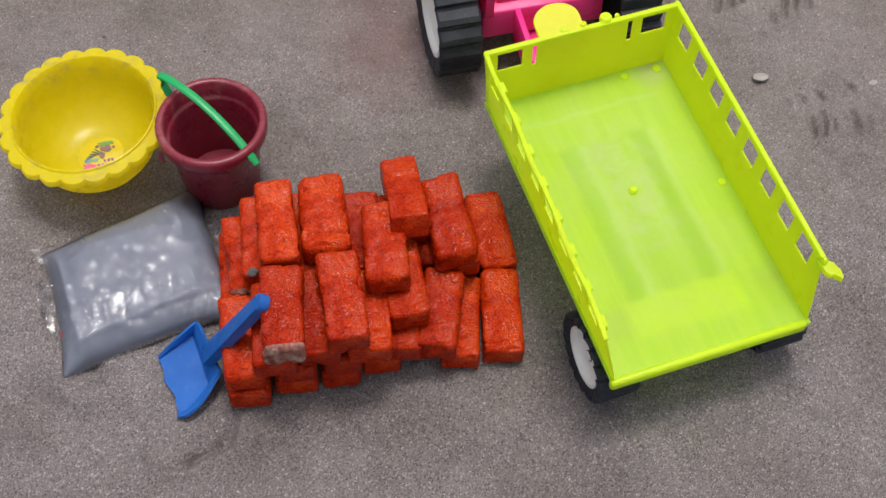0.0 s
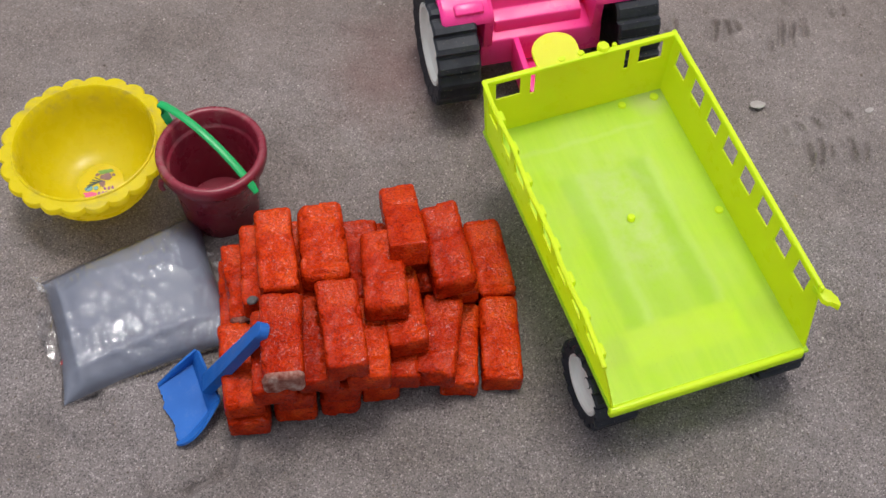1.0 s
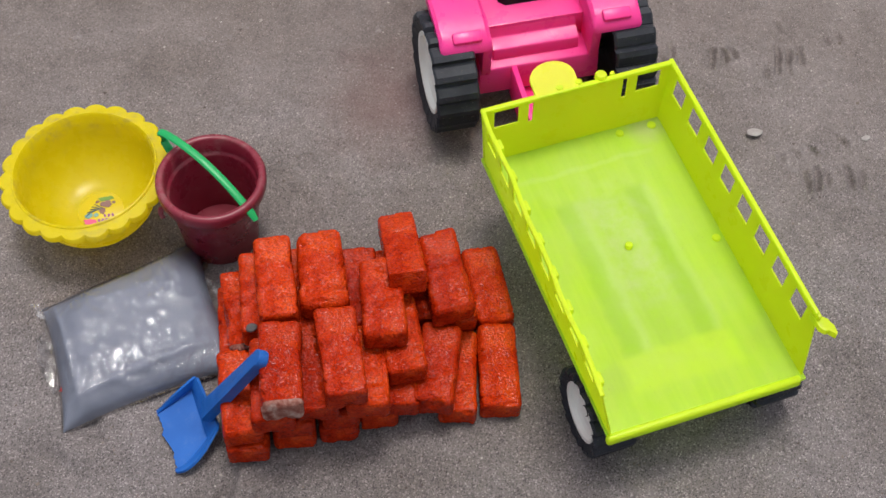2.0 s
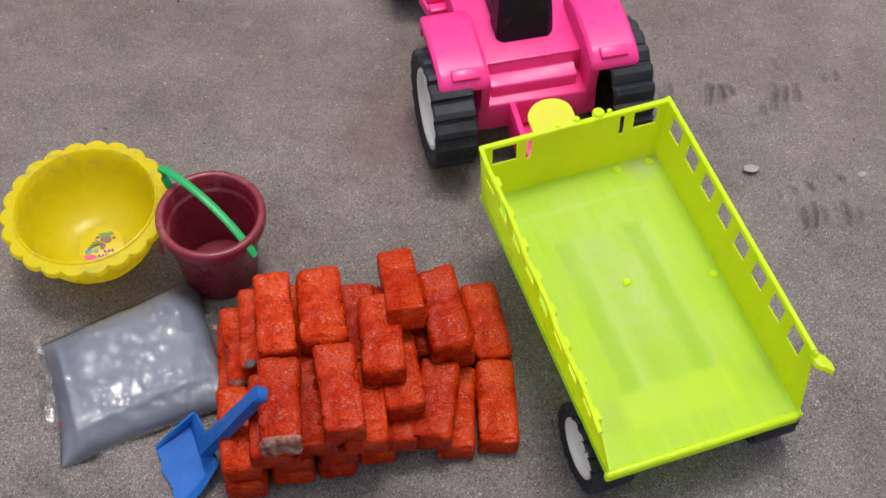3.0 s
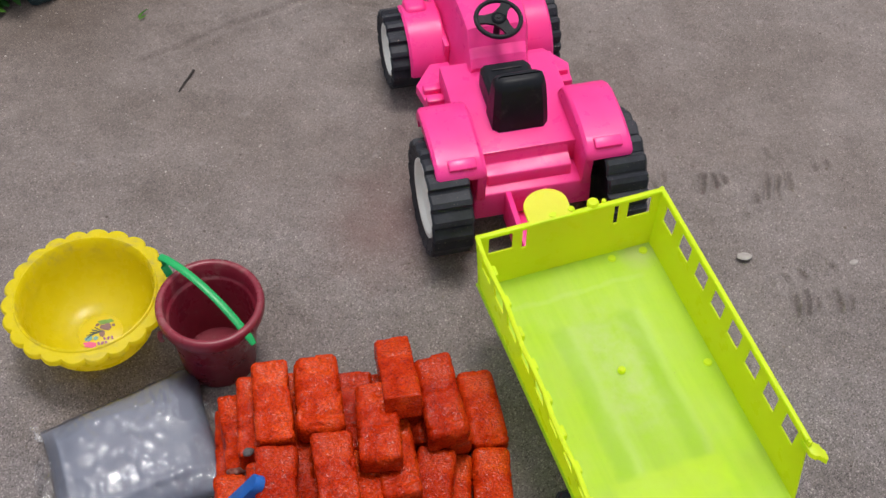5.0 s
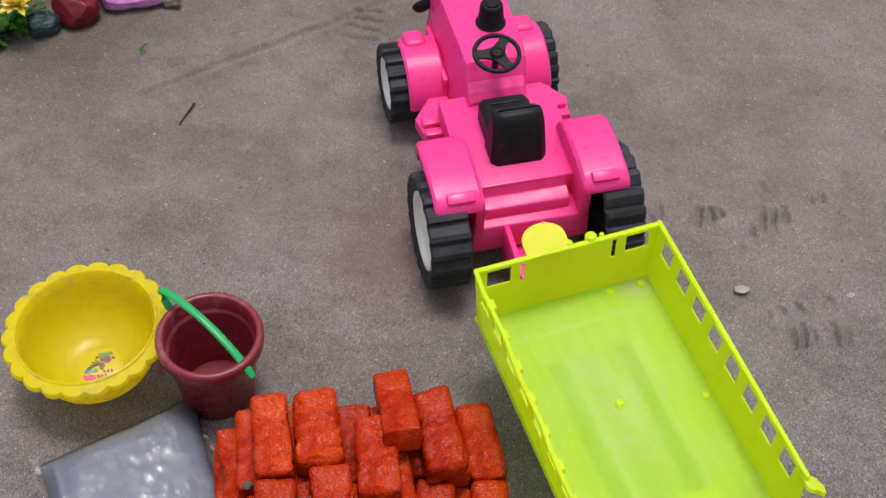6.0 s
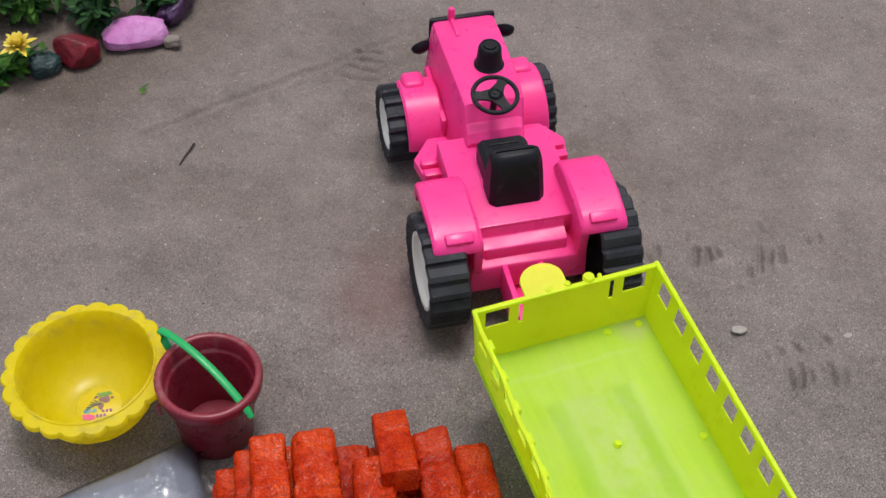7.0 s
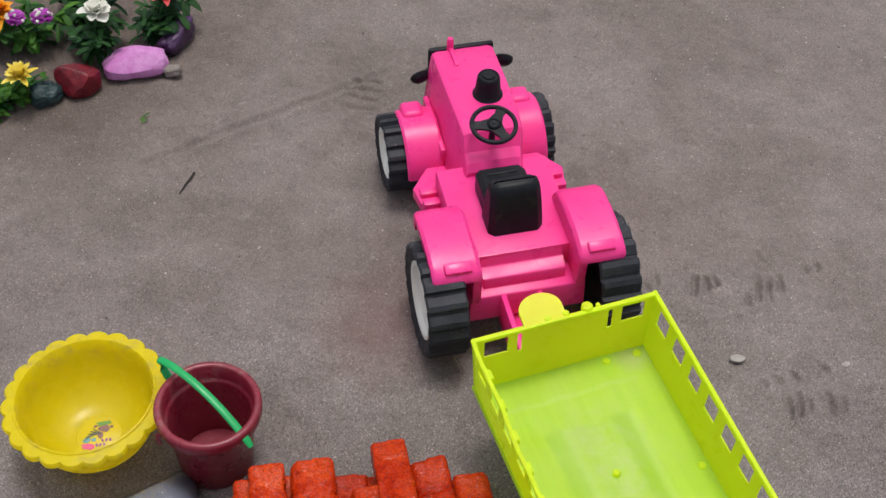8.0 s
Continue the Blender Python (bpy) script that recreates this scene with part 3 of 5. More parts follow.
def build_tractor():
    t = thing("toy_tractor", "bright pink plastic toy tractor with black seat and tyres", "toy tractor", pose(0.0930, 0.8005, 0, 0, 0, 13.0))
    for s in (-1, 1):
        wheel_parts(t, s * 0.0765, -0.002, 0.0515, 0.036, 0.035, 19, s)
        wheel_parts(t, s * 0.0670 - 0.0025, 0.198, 0.038, 0.031, 0.025, 17, s)
    # rear body: sides profile pushed across
    bm = bmesh.new()
    prof = [(-0.024, 0.038), (-0.021, 0.064), (-0.010, 0.066), (0.110, 0.066), (0.110, 0.038)]
    m = Matrix(((0, 0, 1, 0), (1, 0, 0, 0), (0, 1, 0, 0), (0, 0, 0, 1)))
    add_prism(bm, prof, -0.052, 0.052, m, 0.0014)
    part("rear_body", bm, PINK, t)
    bm = bmesh.new()
    add_prism(bm, [(-0.013, 0.062), (-0.0115, 0.0765), (0.002, 0.0775), (0.003, 0.086), (0.100, 0.086), (0.100, 0.062)], -0.038, 0.036, m, 0.0014)
    part("rear_step", bm, PINK, t)
    bm = bmesh.new()
    add_box(bm, -0.052, 0.052, 0.0035, 0.114, 0.060, 0.0895, 0.0016)
    part("deck", bm, PINK, t)
    # mudguards with lamp blocks
    for s in (-1, 1):
        x0, x1 = (-0.086, -0.044) if s < 0 else (0.043, 0.084)
        bm = bmesh.new()
        guard_shell(bm, x0, x1, [(-0.0262, 0.0935), (-0.0257, 0.0980), (-0.0212, 0.1024), (-0.0100, 0.1066), (0.0060, 0.1094), (0.0220, 0.1102), (0.0380, 0.1096), (0.0490, 0.1068), (0.0570, 0.1010), (0.0620, 0.0925), (0.0640, 0.0820)], 0.0030, 0.007, s)
        g = part("mudguard", bm, PINK, t, "pink curved rear mudguard")
        bm = bmesh.new()
        lx = s * 0.063
        add_box(bm, lx - 0.012, lx + 0.012, -0.0055, 0.0045, -0.002, 0.0036, 0.0016, 2, Matrix.Translation((0, -0.0170, 0.1040)) @ pose(0, 0, 0, 22, 0, 0))
        part("lamp_block", bm, PINK, g)
        bm = bmesh.new()
        side_line = [(-0.0225, 0.060), (-0.0240, 0.0955), (-0.0205, 0.0993), (-0.0100, 0.1035), (0.0060, 0.1064), (0.0220, 0.1071), (0.0370, 0.1065), (0.0470, 0.1040), (0.0545, 0.0985), (0.0590, 0.0910), (0.0610, 0.0810), (0.0610, 0.060)]
        add_prism(bm, side_line, *sorted((s * 0.0425, s * 0.0505)), Matrix(((0, 0, 1, 0), (1, 0, 0, 0), (0, 1, 0, 0), (0, 0, 0, 1))), 0.0010)
        part("inner_panel", bm, PINK, g)
    # footplates beside the dash
    for s in (-1, 1):
        bm = bmesh.new()
        add_prism(bm, [(s * 0.036, 0.085), (s * 0.066, 0.085), (s * 0.072, 0.118), (s * 0.054, 0.142), (s * 0.036, 0.142)][::s], 0.055, 0.066, None, 0.0014)
        for k in range(2):
            add_box(bm, *sorted((s * 0.050, s * 0.0675)), 0.090 + 0.014 * k, 0.099 + 0.014 * k, 0.064, 0.0715, 0.0016)
        part("footplate", bm, PINK, t)
    # seat
    bm = bmesh.new()
    rings = []
    for y, hw, z0, z1 in ((0.036, 0.022, 0.088, 0.109), (0.048, 0.0225, 0.088, 0.111), (0.076, 0.0225, 0.088, 0.111), (0.0815, 0.0215, 0.088, 0.109), (0.084, 0.019, 0.088, 0.104)):
        c = 0.004
        rings.append([(-hw, y, z0), (hw, y, z0), (hw, y, z1 - c), (hw - c, y, z1), (-hw + c, y, z1), (-hw, y, z1 - c)])
    add_hull(bm, rings)
    bmesh.ops.translate(bm, vec=(0, 0.006, 0), verts=bm.verts)
    seat = part("seat", bm, BLACK, t, "black plastic driver's seat")
    bm = bmesh.new()
    rings = []
    for z, hw, y0, y1 in ((0.0885, 0.0245, 0.018, 0.048), (0.096, 0.0245, 0.019, 0.047), (0.114, 0.0235, 0.022, 0.045), (0.128, 0.0225, 0.0255, 0.0445), (0.1335, 0.0215, 0.0275, 0.0435), (0.1365, 0.0195, 0.030, 0.0415), (0.1375, 0.0165, 0.0325, 0.039)):
        c = 0.005
        rings.append([(-hw + c, y0, z), (hw - c, y0, z), (hw, y0 + c, z), (hw, y1 - c * 0.6, z), (hw - c, y1, z), (-hw + c, y1, z), (-hw, y1 - c * 0.6, z), (-hw, y0 + c, z)])
    add_hull(bm, rings)
    bmesh.ops.translate(bm, vec=(0, 0.006, 0), verts=bm.verts)
    part("backrest", bm, BLACK, seat)
    bm = bmesh.new()
    for y in (0.069, 0.078):
        add_tube(bm, [(-0.013, y, 0.1112), (0.013, y, 0.1112)], 0.0010, 8)
    part("seat_ridge", bm, BLACK, seat)
    # dash, bonnet, nose
    bm = bmesh.new()
    rings = []
    for y, hw, z1, z0 in ((0.100, 0.027, 0.094, 0.045), (0.106, 0.027, 0.1005, 0.045), (0.118, 0.0275, 0.102, 0.045), (0.128, 0.0285, 0.116, 0.045), (0.150, 0.0300, 0.1175, 0.045), (0.200, 0.0312, 0.1160, 0.045), (0.248, 0.0312, 0.1130, 0.045), (0.254, 0.0290, 0.109, 0.047)):
        c = 0.005
        o = 0.0048 * min(1.0, max(0.0, (y - 0.104) / 0.03))
        rings.append([(q + o, w, z) for q, w, z in ((-hw - 0.007, y, z0), (hw + 0.005, y, z0), (hw, y, z1 - c), (hw - 0.0015, y, z1 - 0.0015), (hw - c, y, z1), (-hw + c, y, z1), (-hw + 0.0015, y, z1 - 0.0015), (-hw, y, z1 - c))])
    add_hull(bm, rings)
    bonnet = part("bonnet", bm, PINK, t, "long pink bonnet", 32)
    bm = bmesh.new()
    add_box(bm, -0.046, 0.046, 0.136, 0.246, 0.034, 0.050, 0.002)
    part("chassis", bm, PINK, t)
    bm = bmesh.new()
    add_box(bm, -0.0275, 0.0375, 0.251, 0.257, 0.040, 0.1130, 0.0026)
    part("grille", bm, BLACK, t, "black front grille")
    bm = bmesh.new()
    add_box(bm, -0.0085, -0.0045, 0.222, 0.250, 0.110, 0.1163, 0.0015)
    add_lathe(bm, [(0.0, 0.1085), (0.0034, 0.1085), (0.0034, 0.123), (0.0024, 0.1252), (0.0, 0.1256)], 14, Matrix.Translation((-0.0065, 0.251, 0)))
    part("bonnet_pin", bm, PINK, bonnet, "small pink pin on a ridge")
    bm = bmesh.new()
    m = Matrix.Translation((0.0115, 0.1760, 0.1160))
    add_lathe(bm, [(0.0, 0.0), (0.0138, 0.0), (0.0142, 0.0016), (0.0130, 0.0030), (0.0122, 0.0040), (0.0108, 0.0190), (0.0104, 0.0215), (0.0092, 0.0235), (0.0084, 0.0238), (0.0078, 0.0230), (0.0062, 0.0230), (0.0056, 0.0244), (0.0, 0.0250)], 36, m)
    part("exhaust", bm, BLACK, t, "stubby black exhaust cap")
    # steering wheel
    bm = bmesh.new()
    m = Matrix.Translation((0.0005, 0.1145, 0.136)) @ pose(0, 0, 0, 10, 0, 0)
    add_lathe(bm, [(0.0198 + 0.0021 * math.cos(a), 0.0022 * math.sin(a)) for a in [2 * math.pi * k / 10 for k in range(10)]], 44, m, True)
    steering = part("steering_wheel", bm, BLACK, t, "black three-spoke steering wheel")
    bm = bmesh.new()
    for a in (174, 54, 294):
        q = m @ pose(0, 0, 0, 0, 0, a)
        add_prism(bm, [(0.0, -0.0075), (0.006, -0.0058), (0.012, -0.0042), (0.0165, -0.0044), (0.0200, -0.0066), (0.0200, 0.0066), (0.0165, 0.0044), (0.012, 0.0042), (0.006, 0.0058), (0.0, 0.0075)], -0.0016, 0.0008, q)
    part("spoke", bm, BLACK, steering)
    bm = bmesh.new()
    add_lathe(bm, [(0.0, 0.0030), (0.0014, 0.0030), (0.0018, 0.0022), (0.0036, 0.0022), (0.0042, 0.0030), (0.0052, 0.0026), (0.0062, 0.0012), (0.0062, -0.002), (0.003, -0.004), (0.003, -0.022), (0.0, -0.022)], 28, m)
    part("hub", bm, BLACK, steering)
    # front mudguards with knobs, and side lamps
    for s in (-1, 1):
        x0, x1 = sorted((s * 0.034 + 0.002, s * 0.069 + 0.001))
        bm = bmesh.new()
        arc_shell(bm, x0, x1, 0.196, 0.034, 0.041, 8, 126, 0.003, 18)
        add_box(bm, *sorted((s * 0.031, s * 0.036)), 0.158, 0.236, 0.034, 0.070, 0.001)
        g = part("front_mudguard", bm, PINK, t, "pink rounded front mudguard")
        bm = bmesh.new()
        add_box(bm, s * 0.053 - 0.0105, s * 0.053 + 0.0105, 0.200, 0.222, 0.060, 0.0810, 0.005, 3)
        part("knob", bm, PINK, g)
        bm = bmesh.new()
        m = Matrix.Translation((s * 0.042 + 0.006, 0.248 if s < 0 else 0.251, 0.083 if s < 0 else 0.088)) @ pose(0, 0, 0, -62, 0, -16 * s)
        add_lathe(bm, [(0.0, -0.0042), (0.005, -0.0038), (0.0088, -0.0010), (0.0098, 0.0030), (0.0090, 0.0042), (0.0080, 0.003), (0.0, 0.002)], 28, m)
        add_tube(bm, [(s * 0.025 + 0.005, 0.251, 0.088), (s * 0.035 + 0.005, 0.251, 0.088)], 0.003, 8)
        part("headlight", bm, BLACK, t, "round black headlight on a stalk")
    # hitch
    bm = bmesh.new()
    add_box(bm, -0.0245, -0.0195, -0.085, -0.020, 0.030, 0.064, 0.001)
    add_box(bm, 0.008, 0.0125, -0.060, -0.020, 0.030, 0.062, 0.001)
    add_box(bm, -0.0245, 0.0125, -0.060, -0.020, 0.030, 0.034, 0.001)
    part("hitch", bm, PINK, t, "pink hitch fork")
    # axles
    bm = bmesh.new()
    add_tube(bm, [(-0.062, 0, 0.050), (0.062, 0, 0.050)], 0.005, 12)
    part("axle", bm, BLACK, t)
    bm = bmesh.new()
    add_tube(bm, [(-0.054, 0.198, 0.037), (0.054, 0.198, 0.037)], 0.0045, 12)
    part("axle", bm, BLACK, t)
    return t


build_tractor()


# ---- trailer: x across, y from the front wall back ----
def build_trailer():
    W, L, RIM, FLOOR = 0.1585, 0.2580, 0.1315, 0.0706
    yaw = 19.1
    m = pose(0.0440, 0.6717, 0, 0, 0, yaw)
    t = thing("toy_trailer", "lime yellow translucent plastic toy trailer, empty and dusty", "toy trailer", m)
    Y = lambda v: -v   # distance back from the front wall
    BULGE = 0.0065     # the near end of one side wall is bent outwards
    # bed, with long shallow channels pressed in
    bm = bmesh.new()
    us = [0.003, 0.020, 0.034, 0.040, 0.052, 0.058, 0.066, 0.072, 0.086, 0.092, 0.100, 0.106, 0.119, 0.125, 0.139, W - 0.003]
    vs = [0.0, 0.033, 0.036, 0.060, 0.064, 0.200, 0.204, 0.230, 0.233, L]
    def bed(u, v, w):
        inside = 0.064 <= v <= 0.200
        i = us.index(u)
        dip = -0.0016 if (i in (3, 4, 7, 8, 11, 12) and inside) else 0.0
        if 0.036 <= v <= 0.230 and 0.030 < u < 0.130:
            dip -= 0.0007
        return (u, Y(v), FLOOR - 0.003 + w + dip)
    add_panel(bm, us, vs, lambda i, j: True, bed, 0.003)
    part("bed", bm, LIME_BED, t, "dusty lime plastic bed with shallow channels", 50)
    # end lip
    bm = bmesh.new()
    add_box(bm, 0.002, W - 0.006, Y(L + 0.0015), Y(L - 0.0045), FLOOR - 0.0085, FLOOR + 0.0010, 0.0024, 3)
    part("end_lip", bm, LIME, t)
    # side walls with eight windows each
    cuts = []
    for k in range(8):
        cuts += [0.0130 + 0.0286 * k, 0.0303 + 0.0286 * k]
    for s in (0, 1):
        bm = bmesh.new()
        vs = [0.0] + cuts + [0.2405 if s else 0.2520]
        zs = [FLOOR - 0.003, FLOOR + 0.012, 0.1070, 0.1245, RIM]
        def wall(v, z, w):
            f = (z - FLOOR) / (RIM - FLOOR)
            back = v + ((0.015 if s else 0.004) * (1 - max(f, 0)) if v == vs[-1] else 0.0)
            lean = 0.0046 * (1 - max(f, 0.0))
            wave = 0.0011 * math.sin(v * 216.0 + 0.6) * f if s == 0 else 0.0
            out = lean + wave - (BULGE * (v / 0.24) ** 1.2 * max(f, 0.0) if s == 0 else 0.0)
            x = out + w if s == 0 else W - out - w
            return (x, Y(back), z)
        add_panel(bm, vs, zs, lambda i, j: not (j == 2 and i % 2 == 1 and i < 16), wall, 0.0013)
        wob = part("side_wall", bm, LIME, t, "lime side wall with a row of windows")
        bm = bmesh.new()
        x0, x1 = (-0.0010, 0.0024) if s == 0 else (W - 0.0030, W + 0.0008)
        if s == 0:
            rings = []
            for k in range(13):
                v = 0.2525 * k / 12
                o = -BULGE * (v / 0.24) ** 1.2 + 0.0009 * math.sin(v * 216.0 + 0.6)
                rings.append([(x0 + o, Y(v), RIM - 0.0022), (x1 + o, Y(v), RIM - 0.0022), (x1 + o, Y(v), RIM + 0.0004), (x1 + o - 0.0006, Y(v), RIM + 0.0008), (x0 + o + 0.0006, Y(v), RIM + 0.0008), (x0 + o, Y(v), RIM + 0.0004)])
            add_hull(bm, rings)
        else:
            add_box(bm, x0, x1, Y(0.2415), 0.002, RIM - 0.0024, RIM + 0.0008, 0.0012, 3)
        part("rail", bm, LIME, wob)
        if s == 0:
            for k in range(8):
                bm = bmesh.new()
                v = 0.0285 + 0.0291 * k
                o = -BULGE * (v / 0.24) ** 1.2
                add_box(bm, 0.0006 + o, 0.0050 + o, Y(v + 0.0115), Y(v + 0.0015), RIM - 0.0075, RIM + 0.0004, 0.0016)
                part("catch", bm, LIME, wob)
        else:
            bm = bmesh.new()
            torn = [(-0.003, 0.236), (0.001, 0.2375), (0.0035, 0.2365), (0.0030, 0.2415), (0.0052, 0.2440), (0.0072, 0.2435), (0.0066, 0.2480), (0.0088, 0.2500), (0.0082, 0.2560), (0.0060, 0.2580), (0.0052, 0.2545), (0.0036, 0.2520), (0.0010, 0.2528), (-0.002, 0.2490)]
            add_prism(bm, [(W + x, Y(v)) for x, v in torn], RIM - 0.0115, RIM - 0.0060, None, 0.0007)
            add_box(bm, W - 0.0016, W + 0.0012, Y(0.2440), Y(0.2370), RIM - 0.012, RIM - 0.0005, 0.0007)
            part("latch", bm, LIME, wob, "broken lime plastic latch")
    # front wall
    bm = bmesh.new()
    us = [0.0, 0.0105, 0.0305, 0.0385, 0.0425, 0.1165, 0.1205, 0.1285, 0.1485, W]
    zs = [FLOOR - 0.003, 0.1055, 0.1085, 0.1265, RIM]
    def front(u, z, w):
        f = (RIM - z) / (RIM - FLOOR)
        return (u + (0.004 if u == 0 else -0.004 if u == W else 0) * f, -0.0005 - 0.003 * f - w, z)
    add_panel(bm, us, zs, lambda i, j: not (j in (1, 2) and i in (3, 5) or j == 2 and i in (1, 7)), front, 0.0014)
    fw = part("front_wall", bm, LIME, t, "lime front wall with two windows")
    bm = bmesh.new()
    add_box(bm, 0.0, W, -0.0034, 0.0010, RIM - 0.0022, RIM + 0.0006, 0.0010, 3)
    part("rail", bm, LIME, fw)
    # rounded tongue over the hitch
    bm = bmesh.new()
    outline = [(0.0440, -0.002), (0.0800, -0.002)] + [(0.0620 + 0.0180 * math.cos(a), 0.011 + 0.0135 * math.sin(a)) for a in [math.pi * k / 14 for k in range(15)]]
    add_prism(bm, outline, -0.002, 0.001, Matrix.Translation((0, 0, RIM)) @ pose(0, 0, 0, 14, 0, 0))
    part("tongue", bm, LEMON, t, "rounded lime tongue")
    bm = bmesh.new()
    for x, r, h in ((0.0640, 0.0036, 0.0026), (0.0985, 0.0048, 0.0045), (0.0800, 0.003, 0.003), (0.1080, 0.002, 0.0025)):
        add_lathe(bm, [(0.0, 0.0), (r, 0.0), (r, h * 0.7), (r * 0.8, h), (r * 0.4, h * 1.05), (0.0, h * 1.05)], 18, Matrix.Translation((x, 0.002, RIM - 0.001)))
    part("peg", bm, LIME, fw)
    # round moulding marks on the bed
    for x, v, r in ((0.0809, 0.1130, 0.0030), (0.1445, 0.0114, 0.0036), (0.1168, 0.0113, 0.0034), (0.1467, 0.1278, 0.0034)):
        bm = bmesh.new()
        add_lathe(bm, [(0.0, 0.0016), (r * 0.8, 0.0016), (r, 0.0008), (r, -0.002), (0.0, -0.002)], 18, Matrix.Translation((x, Y(v), FLOOR)))
        part("stud", bm, LIME, t)
    # axle and wheels
    bm = bmesh.new()
    add_tube(bm, [(0.010, Y(0.2160), 0.0345), (W - 0.010, Y(0.217), 0.0345)], 0.0035, 12)
    part("axle", bm, BLACK, t)
    for x in (0.040, W - 0.040):
        bm = bmesh.new()
        add_box(bm, x - 0.003, x + 0.003, Y(0.229), Y(0.213), 0.029, FLOOR - 0.002, 0.001)
        part("axle_bracket", bm, LIME, t)
    wheel_parts(t, 0.0165, Y(0.2160), 0.0345, 0.034, 0.0235, 17, -1)
    wheel_parts(t, W - 0.0105, Y(0.217), 0.0345, 0.034, 0.0235, 17, 1)
    return t


build_trailer()


# ---- brick pile ----
BL, BW, BH = 0.0705, 0.0305, 0.0230


def solid_noise(p, scale, seed):
    """Value noise in space, for an array of points."""
    table = np.random.RandomState(seed).rand(32, 32, 32)
    q = p * scale
    i = np.floor(q).astype(int)
    t = q - i
    t = t * t * (3 - 2 * t)
    out = 0.0
    for a in (0, 1):
        for b in (0, 1):
            for c in (0, 1):
                w = (t[:, 0] if a else 1 - t[:, 0]) * (t[:, 1] if b else 1 - t[:, 1]) * (t[:, 2] if c else 1 - t[:, 2])
                out = out + w * table[(i[:, 0] + a) % 32, (i[:, 1] + b) % 32, (i[:, 2] + c) % 32]
    return out - 0.5


def grid_block(nx, ny, nz):
    """The skin of a block from -1 to 1 as a fine grid: points and quads."""
    n = (nx, ny, nz)
    index, pts, quads = {}, [], []

    def at(*k):
        if k not in index:
            index[k] = len(pts)
            pts.append([2 * k[a] / n[a] - 1 for a in range(3)])
        return index[k]

    for axis in range(3):
        u, v = (axis + 1) % 3, (axis + 2) % 3
        for end in (0, n[axis]):
            for a in range(n[u]):
                for b in range(n[v]):
                    q = []
                    for da, db in ((0, 0), (1, 0), (1, 1), (0, 1)):
                        k = [0, 0, 0]
                        k[axis], k[u], k[v] = end, a + da, b + db
                        q.append(at(*k))
                    quads.append(q if end else q[::-1])
    return np.array(pts), quads


BLOCK, BLOCK_QUADS = grid_block(26, 60, 20)


def build_brick(x, y, layer, yaw, length=BL, width=BW, r=0.0035, tip=0.0, seed=0, raw=False):
    """One little hand-made brick, lying on the given layer of the pile."""
    rng = random.Random(seed * 7 + 3)
    half = np.array((width / 2, length / 2, BH / 2 - 0.0003))
    p = BLOCK * half
    radii = np.array([r * rng.uniform(0.65, 1.4) for _ in range(4)])
    q = radii[(p[:, 0] > 0) * 1 + (p[:, 1] > 0) * 2][:, None]
    core = np.clip(p, -half + q, half - q)
    d = p - core
    dist = np.linalg.norm(d, axis=1, keepdims=True)
    n = d / np.maximum(dist, 1e-9)
    p = core + n * np.minimum(q, dist)
    s = p + np.array([rng.random() * 3 for _ in range(3)])
    rough = 0.0016 * solid_noise(s, 45, 1) + 0.0006 * solid_noise(s, 160, 2) + 0.0005 * solid_noise(s, 480, 3) + 0.0004 * solid_noise(s, 1000, 4)
    dents = np.clip(solid_noise(s * np.array((0.5, 1.6, 1.0)), 190, 5) - 0.24, 0, 1) * -0.013
    chips = np.clip(solid_noise(s, 60, 6) - 0.26, 0, 1) * -0.012 * (np.minimum(q, dist) > 0.6 * q)[:, 0]
    p = p + n * (rough + dents + chips)[:, None]
    taper, skew = rng.uniform(-0.05, 0.05), rng.uniform(-0.02, 0.02)
    p[:, 0] = p[:, 0] * (1 + taper * p[:, 1] / half[1]) + skew * p[:, 1]
    me = bpy.data.meshes.new("brick")
    me.from_pydata(p, [], BLOCK_QUADS)
    me.polygons.foreach_set("use_smooth", [True] * len(BLOCK_QUADS))
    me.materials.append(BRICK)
    ob = new("brick", me)
    ob.matrix_world = pose(x, y, (layer - 0.5) * BH, 0, 0, yaw) @ pose(0, 0, 0, tip, 0, 0)
    tagged(ob, "small rough brick painted glossy orange-red, stacked in a pile", "brick", "bricks in the pile")
    if raw:
        me.materials.append(CLAY)
        for f in me.polygons:
            if f.center.y < -half[1] + 0.004:
                f.material_index = 1
        tagged(ob, "small orange-red painted brick with a bare crumbling end")
    return ob


